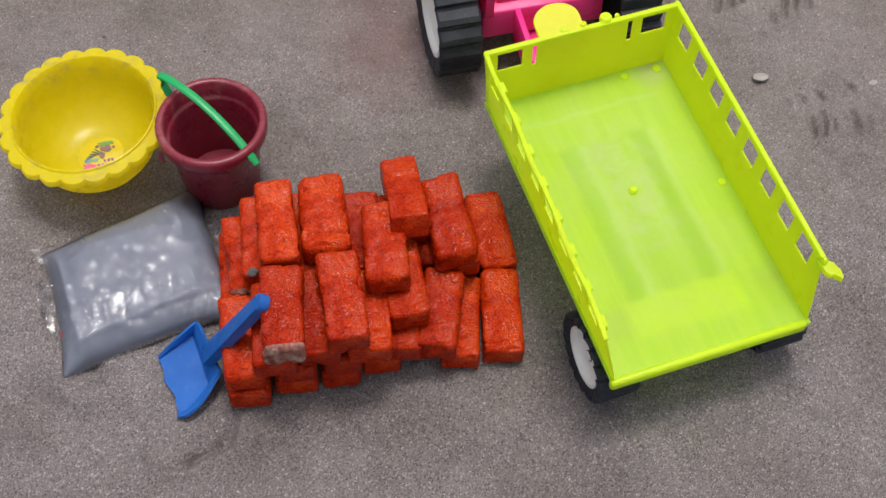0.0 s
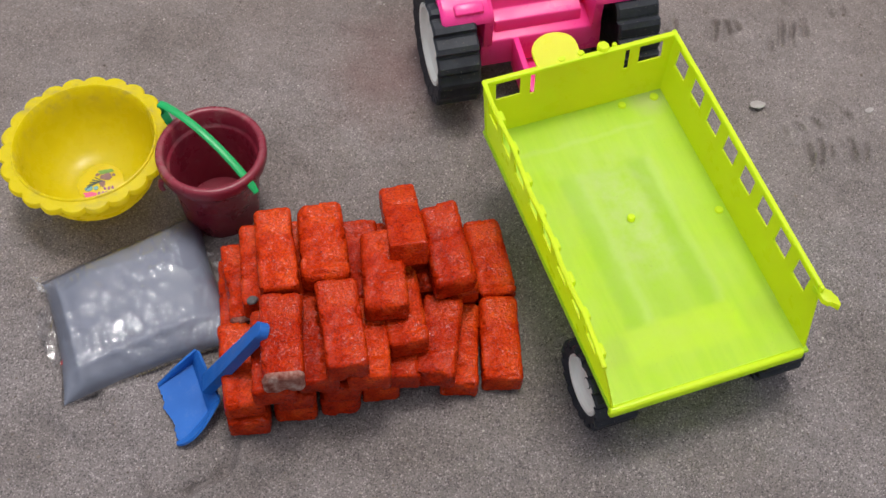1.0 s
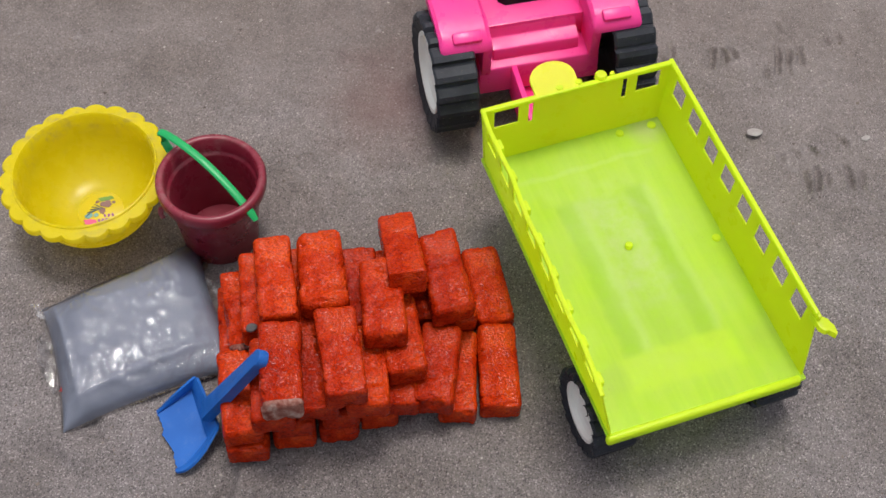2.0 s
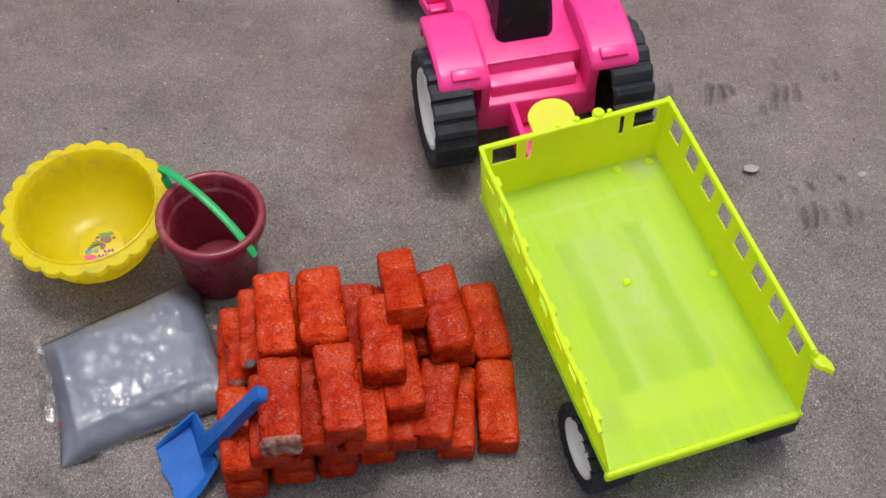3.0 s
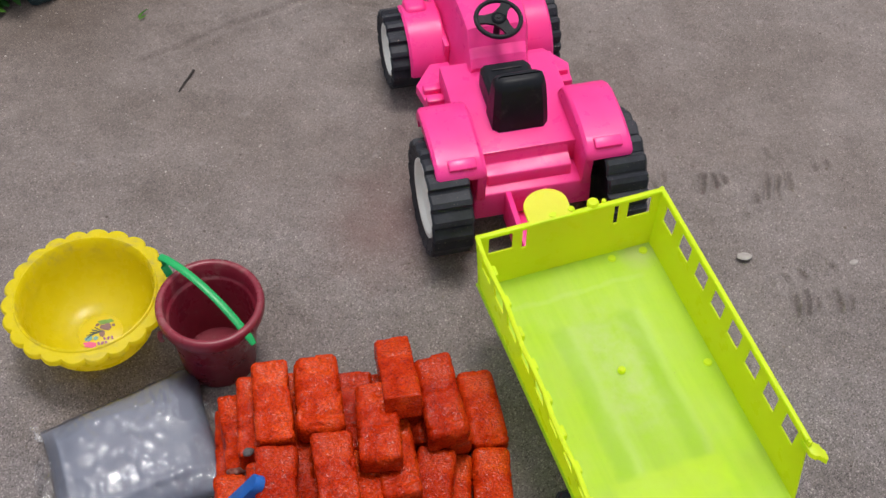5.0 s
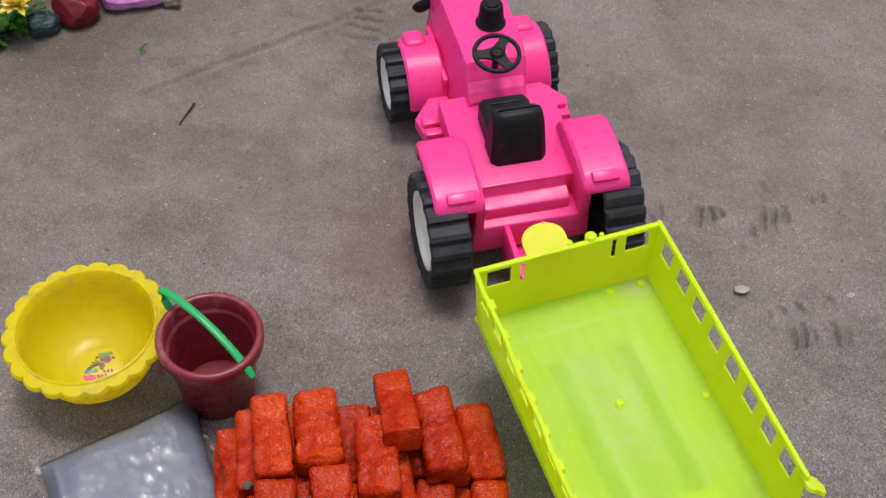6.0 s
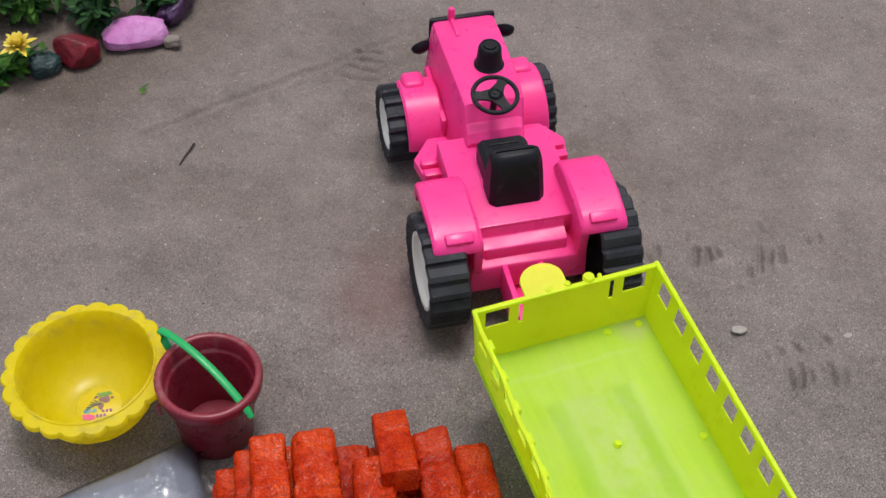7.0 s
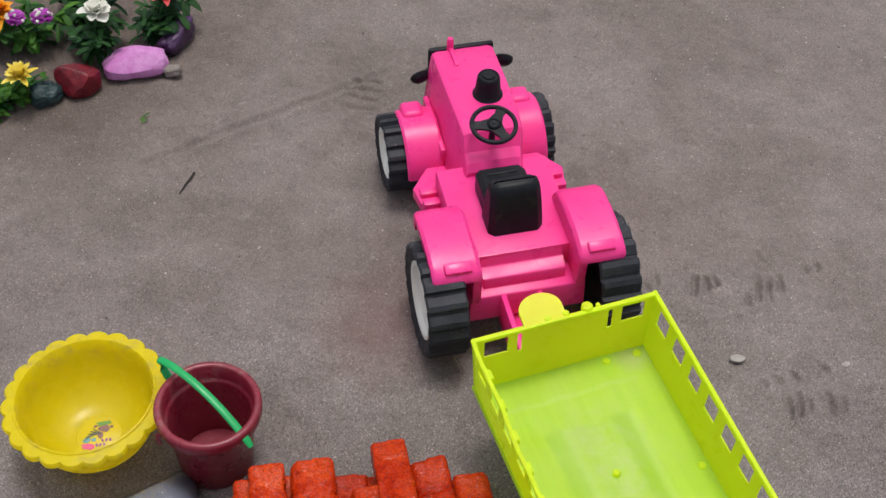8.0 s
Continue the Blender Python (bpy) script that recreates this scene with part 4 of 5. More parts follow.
SEEN = [
    # x, y, layer, yaw, length, width, rounding, tip
    (-0.1058, 0.5488, 4, 8.5, 0.0700, 0.0282, 0.0042), (-0.0727, 0.5573, 4, 6.9, 0.0665, 0.0345, 0.0062), (-0.0972, 0.4760, 4.05, 4.5, 0.0710, 0.0295, 0.0036, -5.0),
    (-0.0559, 0.4878, 4, 9.1, 0.0717, 0.0300, 0.0042), (-0.0276, 0.5324, 4, 5.3, 0.0660, 0.0310, 0.0046), (-0.0140, 0.5735, 4.05, 8.5, 0.0690, 0.0275, 0.0026, -19.0),
    (-0.0769, 0.4880, 3, 9.8, 0.0718, 0.0300, 0.0040), (0.0180, 0.5700, 3, 13.6, 0.0735, 0.0325, 0.0058), (-0.0142, 0.5165, 3, 11.5, 0.0660, 0.0290, 0.0042),
    (-0.1190, 0.5503, 3, 6.8, 0.0700, 0.0300, 0.0036), (-0.0382, 0.4887, 3, 3.5, 0.0660, 0.0310, 0.0036), (-0.0460, 0.5560, 3, 6.0, 0.0690, 0.0300, 0.0036),
    (-0.0860, 0.5540, 3, 6.5, 0.0690, 0.0300, 0.0036), (-0.1060, 0.4780, 3, 6.0, 0.0690, 0.0300, 0.0038), (-0.0140, 0.5890, 3, 11.0, 0.0680, 0.0290, 0.0036),
    (-0.1335, 0.5490, 2, 11.0, 0.0690, 0.0290, 0.0042), (-0.1300, 0.4790, 2, 8.0, 0.0700, 0.0310, 0.0046), (0.0131, 0.5040, 2, -5.5, 0.0670, 0.0300, 0.0036),
    (-0.0176, 0.5013, 2, 4.7, 0.0660, 0.0300, 0.0036), (-0.0940, 0.4850, 2, 8.0, 0.0690, 0.0300, 0.0040), (-0.0600, 0.4920, 2, 6.0, 0.0690, 0.0290, 0.0040),
    (-0.1040, 0.5570, 2, 6.0, 0.0690, 0.0300, 0.0036), (-0.0700, 0.5630, 2, 7.0, 0.0690, 0.0300, 0.0036), (-0.0360, 0.5680, 2, 8.0, 0.0690, 0.0300, 0.0036),
    (0.0000, 0.5760, 2, 10.0, 0.0690, 0.0300, 0.0036), (0.0215, 0.5735, 2, 13.0, 0.0680, 0.0290, 0.0036),
    (0.0290, 0.5103, 1, -1.0, 0.0715, 0.0280, 0.0040), (0.0522, 0.5880, 1, 10.5, 0.0705, 0.0300, 0.0056), (0.0595, 0.5165, 1, 2.0, 0.0730, 0.0305, 0.0048),
    (-0.1280, 0.4765, 1, 5.0, 0.0700, 0.0310, 0.0046), (-0.0950, 0.4875, 1, 7.0, 0.0700, 0.0310, 0.0046), (-0.0625, 0.4930, 1, 6.0, 0.0690, 0.0300, 0.0046),
    (-0.0320, 0.5040, 1, 6.0, 0.0690, 0.0300, 0.0036), (0.0000, 0.5165, 1, 2.0, 0.0690, 0.0300, 0.0036),
    (-0.1400, 0.5510, 1, 6.0, 0.0690, 0.0300, 0.0036), (-0.1070, 0.5600, 1, 6.0, 0.0690, 0.0300, 0.0036), (-0.0740, 0.5650, 1, 7.0, 0.0690, 0.0300, 0.0036),
    (-0.0410, 0.5730, 1, 8.0, 0.0690, 0.0300, 0.0036), (-0.0080, 0.5800, 1, 10.0, 0.0690, 0.0300, 0.0036), (0.0225, 0.5860, 1, 12.0, 0.0690, 0.0290, 0.0036),
]
for n, (x, y, layer, yaw, ln, wd, rd, *tip) in enumerate(SEEN):
    build_brick(x, y, layer, yaw, ln, wd, rd, *tip, seed=n + 1, raw=n in (2, 15))


# ---- bucket ----
def build_bucket():
    b = thing("toy_bucket", "maroon plastic toy bucket with a green handle, empty", "bucket", pose(-0.1627, 0.6459, 0))
    bm = bmesh.new()
    add_lathe(bm, [(0.0, 0.0), (0.0285, 0.0), (0.0300, 0.0015), (0.0352, 0.0560), (0.0362, 0.0605), (0.0378, 0.0625), (0.0382, 0.0640), (0.0415, 0.0665), (0.0425, 0.0700), (0.0428, 0.0770), (0.0418, 0.0790),
                   (0.0400, 0.0798), (0.0378, 0.0796), (0.0366, 0.0784), (0.0360, 0.0660), (0.0352, 0.0640), (0.0340, 0.0632), (0.0334, 0.0615), (0.0282, 0.0036), (0.0, 0.0030)], 72)
    part("tub", bm, MAROON, b, "", 50)
    bm = bmesh.new()
    a, c = Vector((-0.0408, 0.0345, 0.0905)), Vector((0.0368, -0.0335, 0.0690))
    path = [a.lerp(c, k / 24) + Vector((0.0010, 0.0020, 0.0105)) * math.sin(math.pi * k / 24) ** 0.75 for k in range(25)]
    path = [a + Vector((0.006, -0.006, -0.016)), a + Vector((0.002, -0.002, -0.009)), a + Vector((0.0003, -0.0003, -0.003))] + path
    add_tube(bm, path, 0.0033, 12, 0.40, lambda f: 1.0 if f < 0.95 else max(0.7, 1.0 - ((f - 0.95) / 0.05) ** 2))
    part("handle", bm, GREEN, b, "bright green arched plastic handle")
    bm = bmesh.new()
    add_tube(bm, [(-0.0375, -0.0205, 0.0655), (-0.0388, -0.0215, 0.060), (-0.0375, -0.0215, 0.0545)], 0.0022, 8, 0.6)
    part("handle_lug", bm, MAROON, b)
    return b


build_bucket()


# ---- scalloped bowl ----
def build_bowl():
    b = thing("toy_bowl", "yellow plastic toy bowl with scalloped rim and a sticker, scuffed", "bowl", pose(-0.2622, 0.6645, 0.0022, 0, -3.0, 0) @ Matrix.Scale(1.055, 4))
    bm = bmesh.new()
    prof_in = [(0.0, 0.0045), (0.018, 0.0045), (0.026, 0.0062), (0.036, 0.0115), (0.0436, 0.0215), (0.0484, 0.034), (0.0510, 0.0480), (0.0518, 0.0568), (0.0530, 0.0588)]
    prof_out = [(0.0632, 0.0562), (0.0644, 0.0545), (0.0638, 0.0508), (0.0600, 0.0500), (0.0545, 0.0480), (0.0510, 0.034), (0.0458, 0.0195), (0.0380, 0.0085), (0.026, 0.0012), (0.022, 0.0), (0.0, 0.0)]
    prof_in += [(0.0540, 0.0584), (0.0546, 0.0570)]   # a bead round the opening, then a flat scalloped flange
    prof = prof_in + prof_out
    steps, lobes = 176, 22
    rows = []
    for k in range(steps):
        a = 2 * math.pi * k / steps
        lobe = abs(math.sin(a * lobes / 2)) ** 0.7
        ring = []
        for i, (r, z) in enumerate(prof):
            if 11 <= i <= 14:
                r = r - 0.0040 + 0.0040 * lobe
            ring.append((r * math.cos(a), r * math.sin(a), z))
        rows.append([bm.verts.new(p) for p in ring])
    for k in range(steps):
        p, q = rows[k], rows[(k + 1) % steps]
        for i in range(len(prof) - 1):
            bm.faces.new((p[i], q[i], q[i + 1], p[i + 1]))
    bmesh.ops.remove_doubles(bm, verts=bm.verts, dist=1e-6)
    shell = part("shell", bm, YELLOW, b, "", 45)
    bm = bmesh.new()
    add_lathe(bm, [(0.0, 0.0049), (0.0172, 0.0049), (0.0176, 0.0046), (0.0, 0.0046)], 40)
    st = part("sticker", bm, STICKER, shell, "round printed sticker with faded picture")
    bits = [(0.003, 0.0105, 0.0062, 0.0021, 8, STICK_GREEN), (0.0035, 0.0052, 0.0046, 0.0032, 0, STICK_GREY), (-0.0035, 0.0075, 0.0018, 0.0012, 30, STICK_GREY), (0.0092, 0.0070, 0.0014, 0.0012, 0, STICK_GREY),
            (0.0015, -0.0010, 0.0022, 0.0032, 10, STICK_GREY), (-0.0085, -0.0058, 0.0030, 0.0022, 20, STICK_BLUE), (-0.0030, -0.0052, 0.0018, 0.0018, 0, STICK_BLUE), (-0.0062, -0.0118, 0.0050, 0.0026, -12, STICK_PINK)]
    bits += [(-0.0020 - 0.0012 * k, 0.0030 - 0.0014 * k, 0.0044, 0.00038, 150 + 16 * k, STICK_HAIR) for k in range(6)]   # strands
    bits += [(0.0002 + 0.0028 * k, -0.0105 + 0.0004 * k, 0.0010, 0.0016, 12 * (-1) ** k, STICK_PURPLE) for k in range(3)]   # unreadable print
    bits += [(0.0040 + 0.0030 * k, -0.0058 + 0.0004 * k, 0.0009, 0.0015, 14 * (-1) ** k, STICK_PURPLE) for k in range(3)]
    for x, y, rx, ry, turn, mat in bits:
        bm = bmesh.new()
        rnd = random.Random(int(x * 1e5) + 40)
        pts = []
        for k in range(18):
            a = 2 * math.pi * k / 18
            w = 1 + rnd.uniform(-0.22, 0.22)
            p = pose(x, y, 0, 0, 0, turn) @ Vector((rx * w * math.cos(a), ry * w * math.sin(a), 0))
            pts.append((p.x, p.y))
        add_prism(bm, pts, 0.0048, 0.00525 + 0.00002 * len(st.children))
        part("print", bm, mat, st)
    return b


STICKER = plastic("sticker_yellow", (0.60, 0.47, 0.016), (0.64, 0.51, 0.03), 0.35, 0.12)
STICK_GREEN = plastic("sticker_green", (0.10, 0.26, 0.03), (0.16, 0.32, 0.05), 0.4, 0.1)
STICK_GREY = plastic("sticker_grey", (0.20, 0.11, 0.12), (0.30, 0.16, 0.15), 0.4, 0.1)
STICK_BLUE = plastic("sticker_blue", (0.10, 0.30, 0.36), (0.22, 0.38, 0.40), 0.4, 0.1)
STICK_HAIR = plastic("sticker_teal", (0.05, 0.08, 0.10), (0.10, 0.12, 0.14), 0.4, 0.05)
STICK_PINK = plastic("sticker_pink", (0.62, 0.06, 0.20), (0.70, 0.12, 0.26), 0.4, 0.1)
STICK_PURPLE = plastic("sticker_purple", (0.22, 0.06, 0.20), (0.32, 0.12, 0.28), 0.4, 0.1)
build_bowl()


# ---- bag of powder ----
def build_bag():
    b = thing("powder_bag", "clear plastic zip bag filled with grey powder, lying flat", "bag", pose(-0.2245, 0.545, 0))
    corners = [Vector((-0.2965, 0.5690)), Vector((-0.1795, 0.6390)), Vector((-0.1330, 0.5225)), Vector((-0.2645, 0.4630))]
    base = Vector((-0.2245, 0.545))

    def fold(q, k, seed):
        """Sharp creases: valleys along the zero lines of a noise."""
        return 0.5 - min(1.0, 3.0 * abs(noise.noise(q * k + Vector((seed, seed * 0.7, 0)))))

    def height(a, c, p):
        """The bag's upper face: steep in front, long and flatter towards the back, pinched at the corners."""
        ridge = (1 - abs(a) ** 4.5) ** 0.60 * (1 - abs(c) ** (3.0 if c > 0 else 7.0)) ** 0.60
        q = Vector((p.x, p.y, 0))
        h = 0.0242 * ridge * (0.88 + 0.34 * min(c, 0.35) - 0.10 * a)
        h *= 1 + 0.14 * noise.noise(q * 24 + Vector((3, 0, 0)))
        edge = max(abs(a), abs(c))
        h += 0.0024 * math.exp(-((a + 0.80 + 0.05 * c) / 0.05) ** 2) * max(0.0, 1 - abs(c)) ** 0.4   # folds along two edges
        h += 0.0016 * math.exp(-((c + 0.66 - 0.06 * a) / 0.06) ** 2) * max(0.0, 1 - abs(a)) ** 0.4
        h += 0.0022 * fold(Vector((p.x * 0.8 + p.y, p.y - p.x, 0)), 26, 2.0) * min(1.0, 4 * (1 - edge)) * edge ** 2
        return h

    def sheet(bm, n, grow, lift, skin):
        rows = []
        for side in (1, -1):
            grid = []
            for i in range(n + 1):
                row = []
                for j in range(n + 1):
                    a, c = 2 * i / n - 1, 2 * j / n - 1
                    ga, gc = a * grow, c * grow
                    pull = 0.10 * (1 - c * c) * (abs(a) ** 3) * (1 if a > 0 else 0.55)
                    pull2 = 0.07 * (1 - a * a) * (abs(c) ** 3)
                    ga -= math.copysign(pull, a) if a else 0
                    gc -= math.copysign(pull2, c) if c else 0
                    u, v = (ga + 1) / 2, (gc + 1) / 2
                    p = (corners[0] * (1 - u) + corners[1] * u) * v + (corners[3] * (1 - u) + corners[2] * u) * (1 - v) - base
                    z = 0.0
                    if side > 0:
                        z = height(a, c, p)
                        if skin:   # fine crinkles of the film, in patches and along its rim
                            q = Vector((p.x, p.y, 0))
                            loose = min(1.0, max(0.08, 0.25 + 2.6 * noise.noise(q * 26 + Vector((9, 4, 0)))))
                            loose = max(loose, edge_share(max(abs(a), abs(c))), math.exp(-((a + 0.05) / 0.35) ** 2 - (c / 0.5) ** 2))
                            z += (0.0012 * fold(q, 55, 1.0) + 0.0010 * fold(Vector((q.x + q.y * 0.4, q.y * 0.6, 0)), 120, 5.0) + 0.0003 * fold(q, 240, 8.0)) * loose
                    row.append(bm.verts.new((p.x, p.y, max(0.0012, z + lift * side + 0.0035))))
                grid.append(row)
            rows.append(grid)
        top, bot = rows
        for i in range(n):
            for j in range(n):
                bm.faces.new((top[i][j], top[i + 1][j], top[i + 1][j + 1], top[i][j + 1]))
                bm.faces.new((bot[i][j], bot[i][j + 1], bot[i + 1][j + 1], bot[i + 1][j]))
        for i in range(n):
            for p, q in (((i, 0), (i + 1, 0)), ((i, n), (i + 1, n)), ((0, i), (0, i + 1)), ((n, i), (n, i + 1))):
                bm.faces.new((top[p[0]][p[1]], top[q[0]][q[1]], bot[q[0]][q[1]], bot[p[0]][p[1]]))

    edge_share = lambda e: max(0.0, (e - 0.72) / 0.28)
    bm = bmesh.new()
    sheet(bm, 60, 0.985, 0.0004, False)
    part("powder", bm, POWDER, b, "grey cement-like powder", 180)
    bm = bmesh.new()
    sheet(bm, 190, 1.0, 0.0028, True)
    part("film", bm, FILM, b, "clear crinkled plastic film", 180).visible_shadow = False
    # zip flap and loose film at the ends
    for pts, name in (([(-0.2960, 0.5500), (-0.2935, 0.5250), (-0.2760, 0.4950), (-0.2660, 0.5050), (-0.2800, 0.5460)], "zip_flap"), ([(-0.1795, 0.6040), (-0.1600, 0.5840), (-0.1590, 0.5900), (-0.1680, 0.6000)], "loose_film"), ([(-0.299, 0.575), (-0.306, 0.574), (-0.298, 0.562), (-0.290, 0.560)], "loose_film")):
        bm = bmesh.new()
        pts = [Vector((x, y)) - base for x, y in pts]
        c = sum(pts, Vector((0, 0))) / len(pts)
        rings = []
        for s in (1.0, 0.75, 0.5, 0.25, 0.02):
            ring = []
            for k in range(len(pts)):
                for f in (0.0, 0.25, 0.5, 0.75):
                    p = pts[k].lerp(pts[(k + 1) % len(pts)], f)
                    p = c + (p - c) * s
                    ring.append((p.x, p.y, 0.005 + 0.004 * noise.noise(Vector((p.x * 160, p.y * 160, 5))) + 0.003 * (1 - s)))
            rings.append(ring)
        add_hull(bm, rings, caps=False)
        fl = part(name, bm, FILM if name == "zip_flap" else MILKY, b)
        if name == "zip_flap":
            bm = bmesh.new()
            add_tube(bm, [Vector((-0.2700, 0.4960, 0.0085)) - Vector((*base, 0)), Vector((-0.2665, 0.5030, 0.0095)) - Vector((*base, 0))], 0.0012, 6, 0.5)
            part("zip_strip", bm, RED_LINE, fl, "thin red zip strip")
    return b


build_bag()


# ---- shovel leaning on the bricks ----
def build_shovel():
    floor_at = [Vector(p) for p in ((-0.1960, 0.4820, 0.0012), (-0.1800, 0.4350, 0.0012), (-0.1720, 0.5000, 0.0050), (-0.1570, 0.4610, 0.0050))]
    rim_at = [Vector(p) for p in ((-0.1975, 0.4830, 0.0035), (-0.1790, 0.4335, 0.0030), (-0.1675, 0.5022, 0.0215), (-0.1475, 0.4625, 0.0200))]
    neck, top = Vector((-0.1555, 0.4735, 0.0235)), Vector((-0.1072, 0.4776, 0.1005))
    s = thing("toy_shovel", "blue plastic toy shovel, scuffed, leaning on the bricks", "shovel", pose(-0.175, 0.466, 0))
    base = Vector((-0.175, 0.466, 0))

    def on(corners, x, f):
        """A place on the sheet between four corners; x from -1 to 1 across, f from 0 to 1 back."""
        u = (x + 1) / 2
        return corners[0].lerp(corners[1], u).lerp(corners[2].lerp(corners[3], u), f)

    n = 40
    sheet = np.zeros((n + 1, n + 1, 3))
    for i in range(n + 1):
        for j in range(n + 1):
            f, x = i / n, 2 * j / n - 1
            w = max((abs(x) - 0.78) / 0.22, (f - 0.80) / 0.20, 0.0)
            p = on(floor_at, max(-1, min(1, x / 0.80)), min(1, f / 0.82)).lerp(on(rim_at, x, f), min(1, w) ** 1.25)
            bite = (0.0030 * noise.noise(Vector((j * 0.35, 3, 0))) + 0.0040 * max(0.0, math.sin((x + 0.1) * 2.6))) * (1 - f) ** 8
            p = p + (rim_at[1] - rim_at[0]).normalized() * 0.0075 * max(0.0, x) ** 3 * math.sin(math.pi * min(1.0, f * 1.02) ** 0.8)
            sheet[i, j] = p - base + (floor_at[2] - floor_at[0]).normalized() * bite
    across, back = np.gradient(sheet, axis=1), np.gradient(sheet, axis=0)
    normal = np.cross(across, back)
    normal /= np.linalg.norm(normal, axis=2, keepdims=True)
    normal *= np.sign(normal[n // 2, n // 2, 2])
    bm = bmesh.new()
    a, b = [[[bm.verts.new(v) for v in row] for row in grid] for grid in (sheet, np.maximum(sheet - 0.0021 * normal, (-9, -9, 0.0)))]
    for i in range(n):
        for j in range(n):
            bm.faces.new((a[i][j], a[i][j + 1], a[i + 1][j + 1], a[i + 1][j]))
            bm.faces.new((b[i][j], b[i + 1][j], b[i + 1][j + 1], b[i][j + 1]))
    for i in range(n):
        for p, q in (((i, 0), (i + 1, 0)), ((i, n), (i + 1, n)), ((0, i), (0, i + 1)), ((n, i), (n, i + 1))):
            bm.faces.new((a[p[0]][p[1]], a[q[0]][q[1]], b[q[0]][q[1]], b[p[0]][p[1]]))
    part("scoop", bm, BLUE, s, "blue square scoop with raised sides", 40)
    along = (top - neck).normalized()
    side = along.cross(Vector((0, 0, 1))).normalized()
    m = Matrix.Identity(4)
    for i, v in enumerate((side, along, side.cross(along))):
        m[0][i], m[1][i], m[2][i] = v
    m.translation = neck - base
    length = (top - neck).length
    bm = bmesh.new()
    outline = [(-0.0085, -0.003), (0.0085, -0.003), (0.0060, 0.008), (0.0064, length - 0.007)] + [(0.0064 * math.cos(t), length - 0.007 + 0.0064 * math.sin(t)) for t in [math.pi * k / 8 for k in range(1, 8)]] + [(-0.0064, length - 0.007), (-0.0060, 0.008)]
    add_prism(bm, outline, -0.004, 0.004, m, 0.0012)
    part("handle", bm, BLUE, s)
    return s


build_shovel()


# ---- flower bed edge: painted stones and artificial flowers ----
def build_stone(x, y, sx, sy, sz, turn, material, label, seed, broken=0):
    rng = random.Random(seed)
    cuts = [(Vector((rng.gauss(0, 1), rng.gauss(0, 1), abs(rng.gauss(0, 1)))).normalized(), rng.uniform(0.72, 0.95)) for _ in range(broken)]
    bm = bmesh.new()
    bmesh.ops.create_icosphere(bm, subdivisions=5, radius=1.0)
    for v in bm.verts:
        p = v.co.copy()
        k = (abs(p.x) ** 3.4 + abs(p.y) ** 3.4 + abs(p.z) ** 3.4) ** (-1 / 3.4)
        p *= k
        n = noise.noise(p * 0.9 + Vector((seed * 9.1, 0, 0))) * 0.28 + noise.noise(p * 2.6 + Vector((0, seed * 5.0, 0))) * 0.10 + noise.noise(p * 7 + Vector((0, 0, seed))) * 0.05 + noise.noise(p * 15 + Vector((seed, 0, 0))) * 0.025
        p = p * (1 + n * (0.5 if broken else 1.0))
        for way, far in cuts:
            over = p.dot(way) - far
            if over > 0:
                p -= way * over * 0.92
        v.co = p
        v.co = Vector((v.co.x * sx, v.co.y * sy, v.co.z * sz))
    low = min(v.co.z for v in bm.verts)
    return solo("painted_stone", bm, material, label, "stone", pose(x, y, -low - 0.003, 0, 0, turn), "stones edging the flower bed", angle=180)


build_stone(-0.3010, 1.1390, 0.0335, 0.0215, 0.0130, 14, painted_stone("stone_pink", (0.46, 0.15, 0.40), (0.58, 0.27, 0.54), 0.65), "oblong stone painted pale pink-purple at the bed's edge", 21, 9)
build_stone(-0.3530, 1.1040, 0.0215, 0.0185, 0.0165, 30, painted_stone("stone_red", (0.085, 0.004, 0.009), (0.19, 0.013, 0.022), 0.3), "angular stone painted dark glossy red", 8, 11)
build_stone(-0.3840, 1.0860, 0.0150, 0.0130, 0.0100, 22, painted_stone("stone_teal", (0.012, 0.030, 0.032), (0.030, 0.055, 0.058), 0.4), "dark teal glossy stone beside the plants", 3)
build_stone(-0.2620, 1.1800, 0.0105, 0.0270, 0.0130, -22, painted_stone("stone_purple", (0.030, 0.010, 0.034), (0.075, 0.035, 0.10), 0.3), "rounded stone painted dark glossy purple", 4)
build_stone(-0.2594, 1.1300, 0.0085, 0.0060, 0.0058, 0, painted_stone("stone_brown", (0.20, 0.17, 0.15), (0.28, 0.245, 0.22), 0.85), "small brown bare pebble beside the painted stones", 5)


def add_blade(bm, root, way, length, width, droop, cup=0.25, n=6, blunt=False):
    """One leaf or petal: a pointed curved blade."""
    way = way.normalized()
    side = way.cross(Vector((0, 0, 1)))
    side = side.normalized() if side.length > 1e-4 else Vector((1, 0, 0))
    rows = []
    for i in range(n + 1):
        f = i / n
        p = root + way * length * f - Vector((0, 0, 1)) * droop * length * f * f
        w = width * (math.sin(math.pi * min(1.0, 0.12 + 0.88 * f)) ** 0.7)
        if blunt:
            w = width * (0.35 + 0.65 * f) * (1 - max(0.0, (f - 0.72) / 0.30) ** 2) ** 0.5
        up = side.cross(way)
        rows.append([bm.verts.new(p - side * w + up * w * cup), bm.verts.new(p), bm.verts.new(p + side * w + up * w * cup)])
    for a, b in zip(rows, rows[1:]):
        for i in range(2):
            bm.faces.new((a[i], a[i + 1], b[i + 1], b[i]))


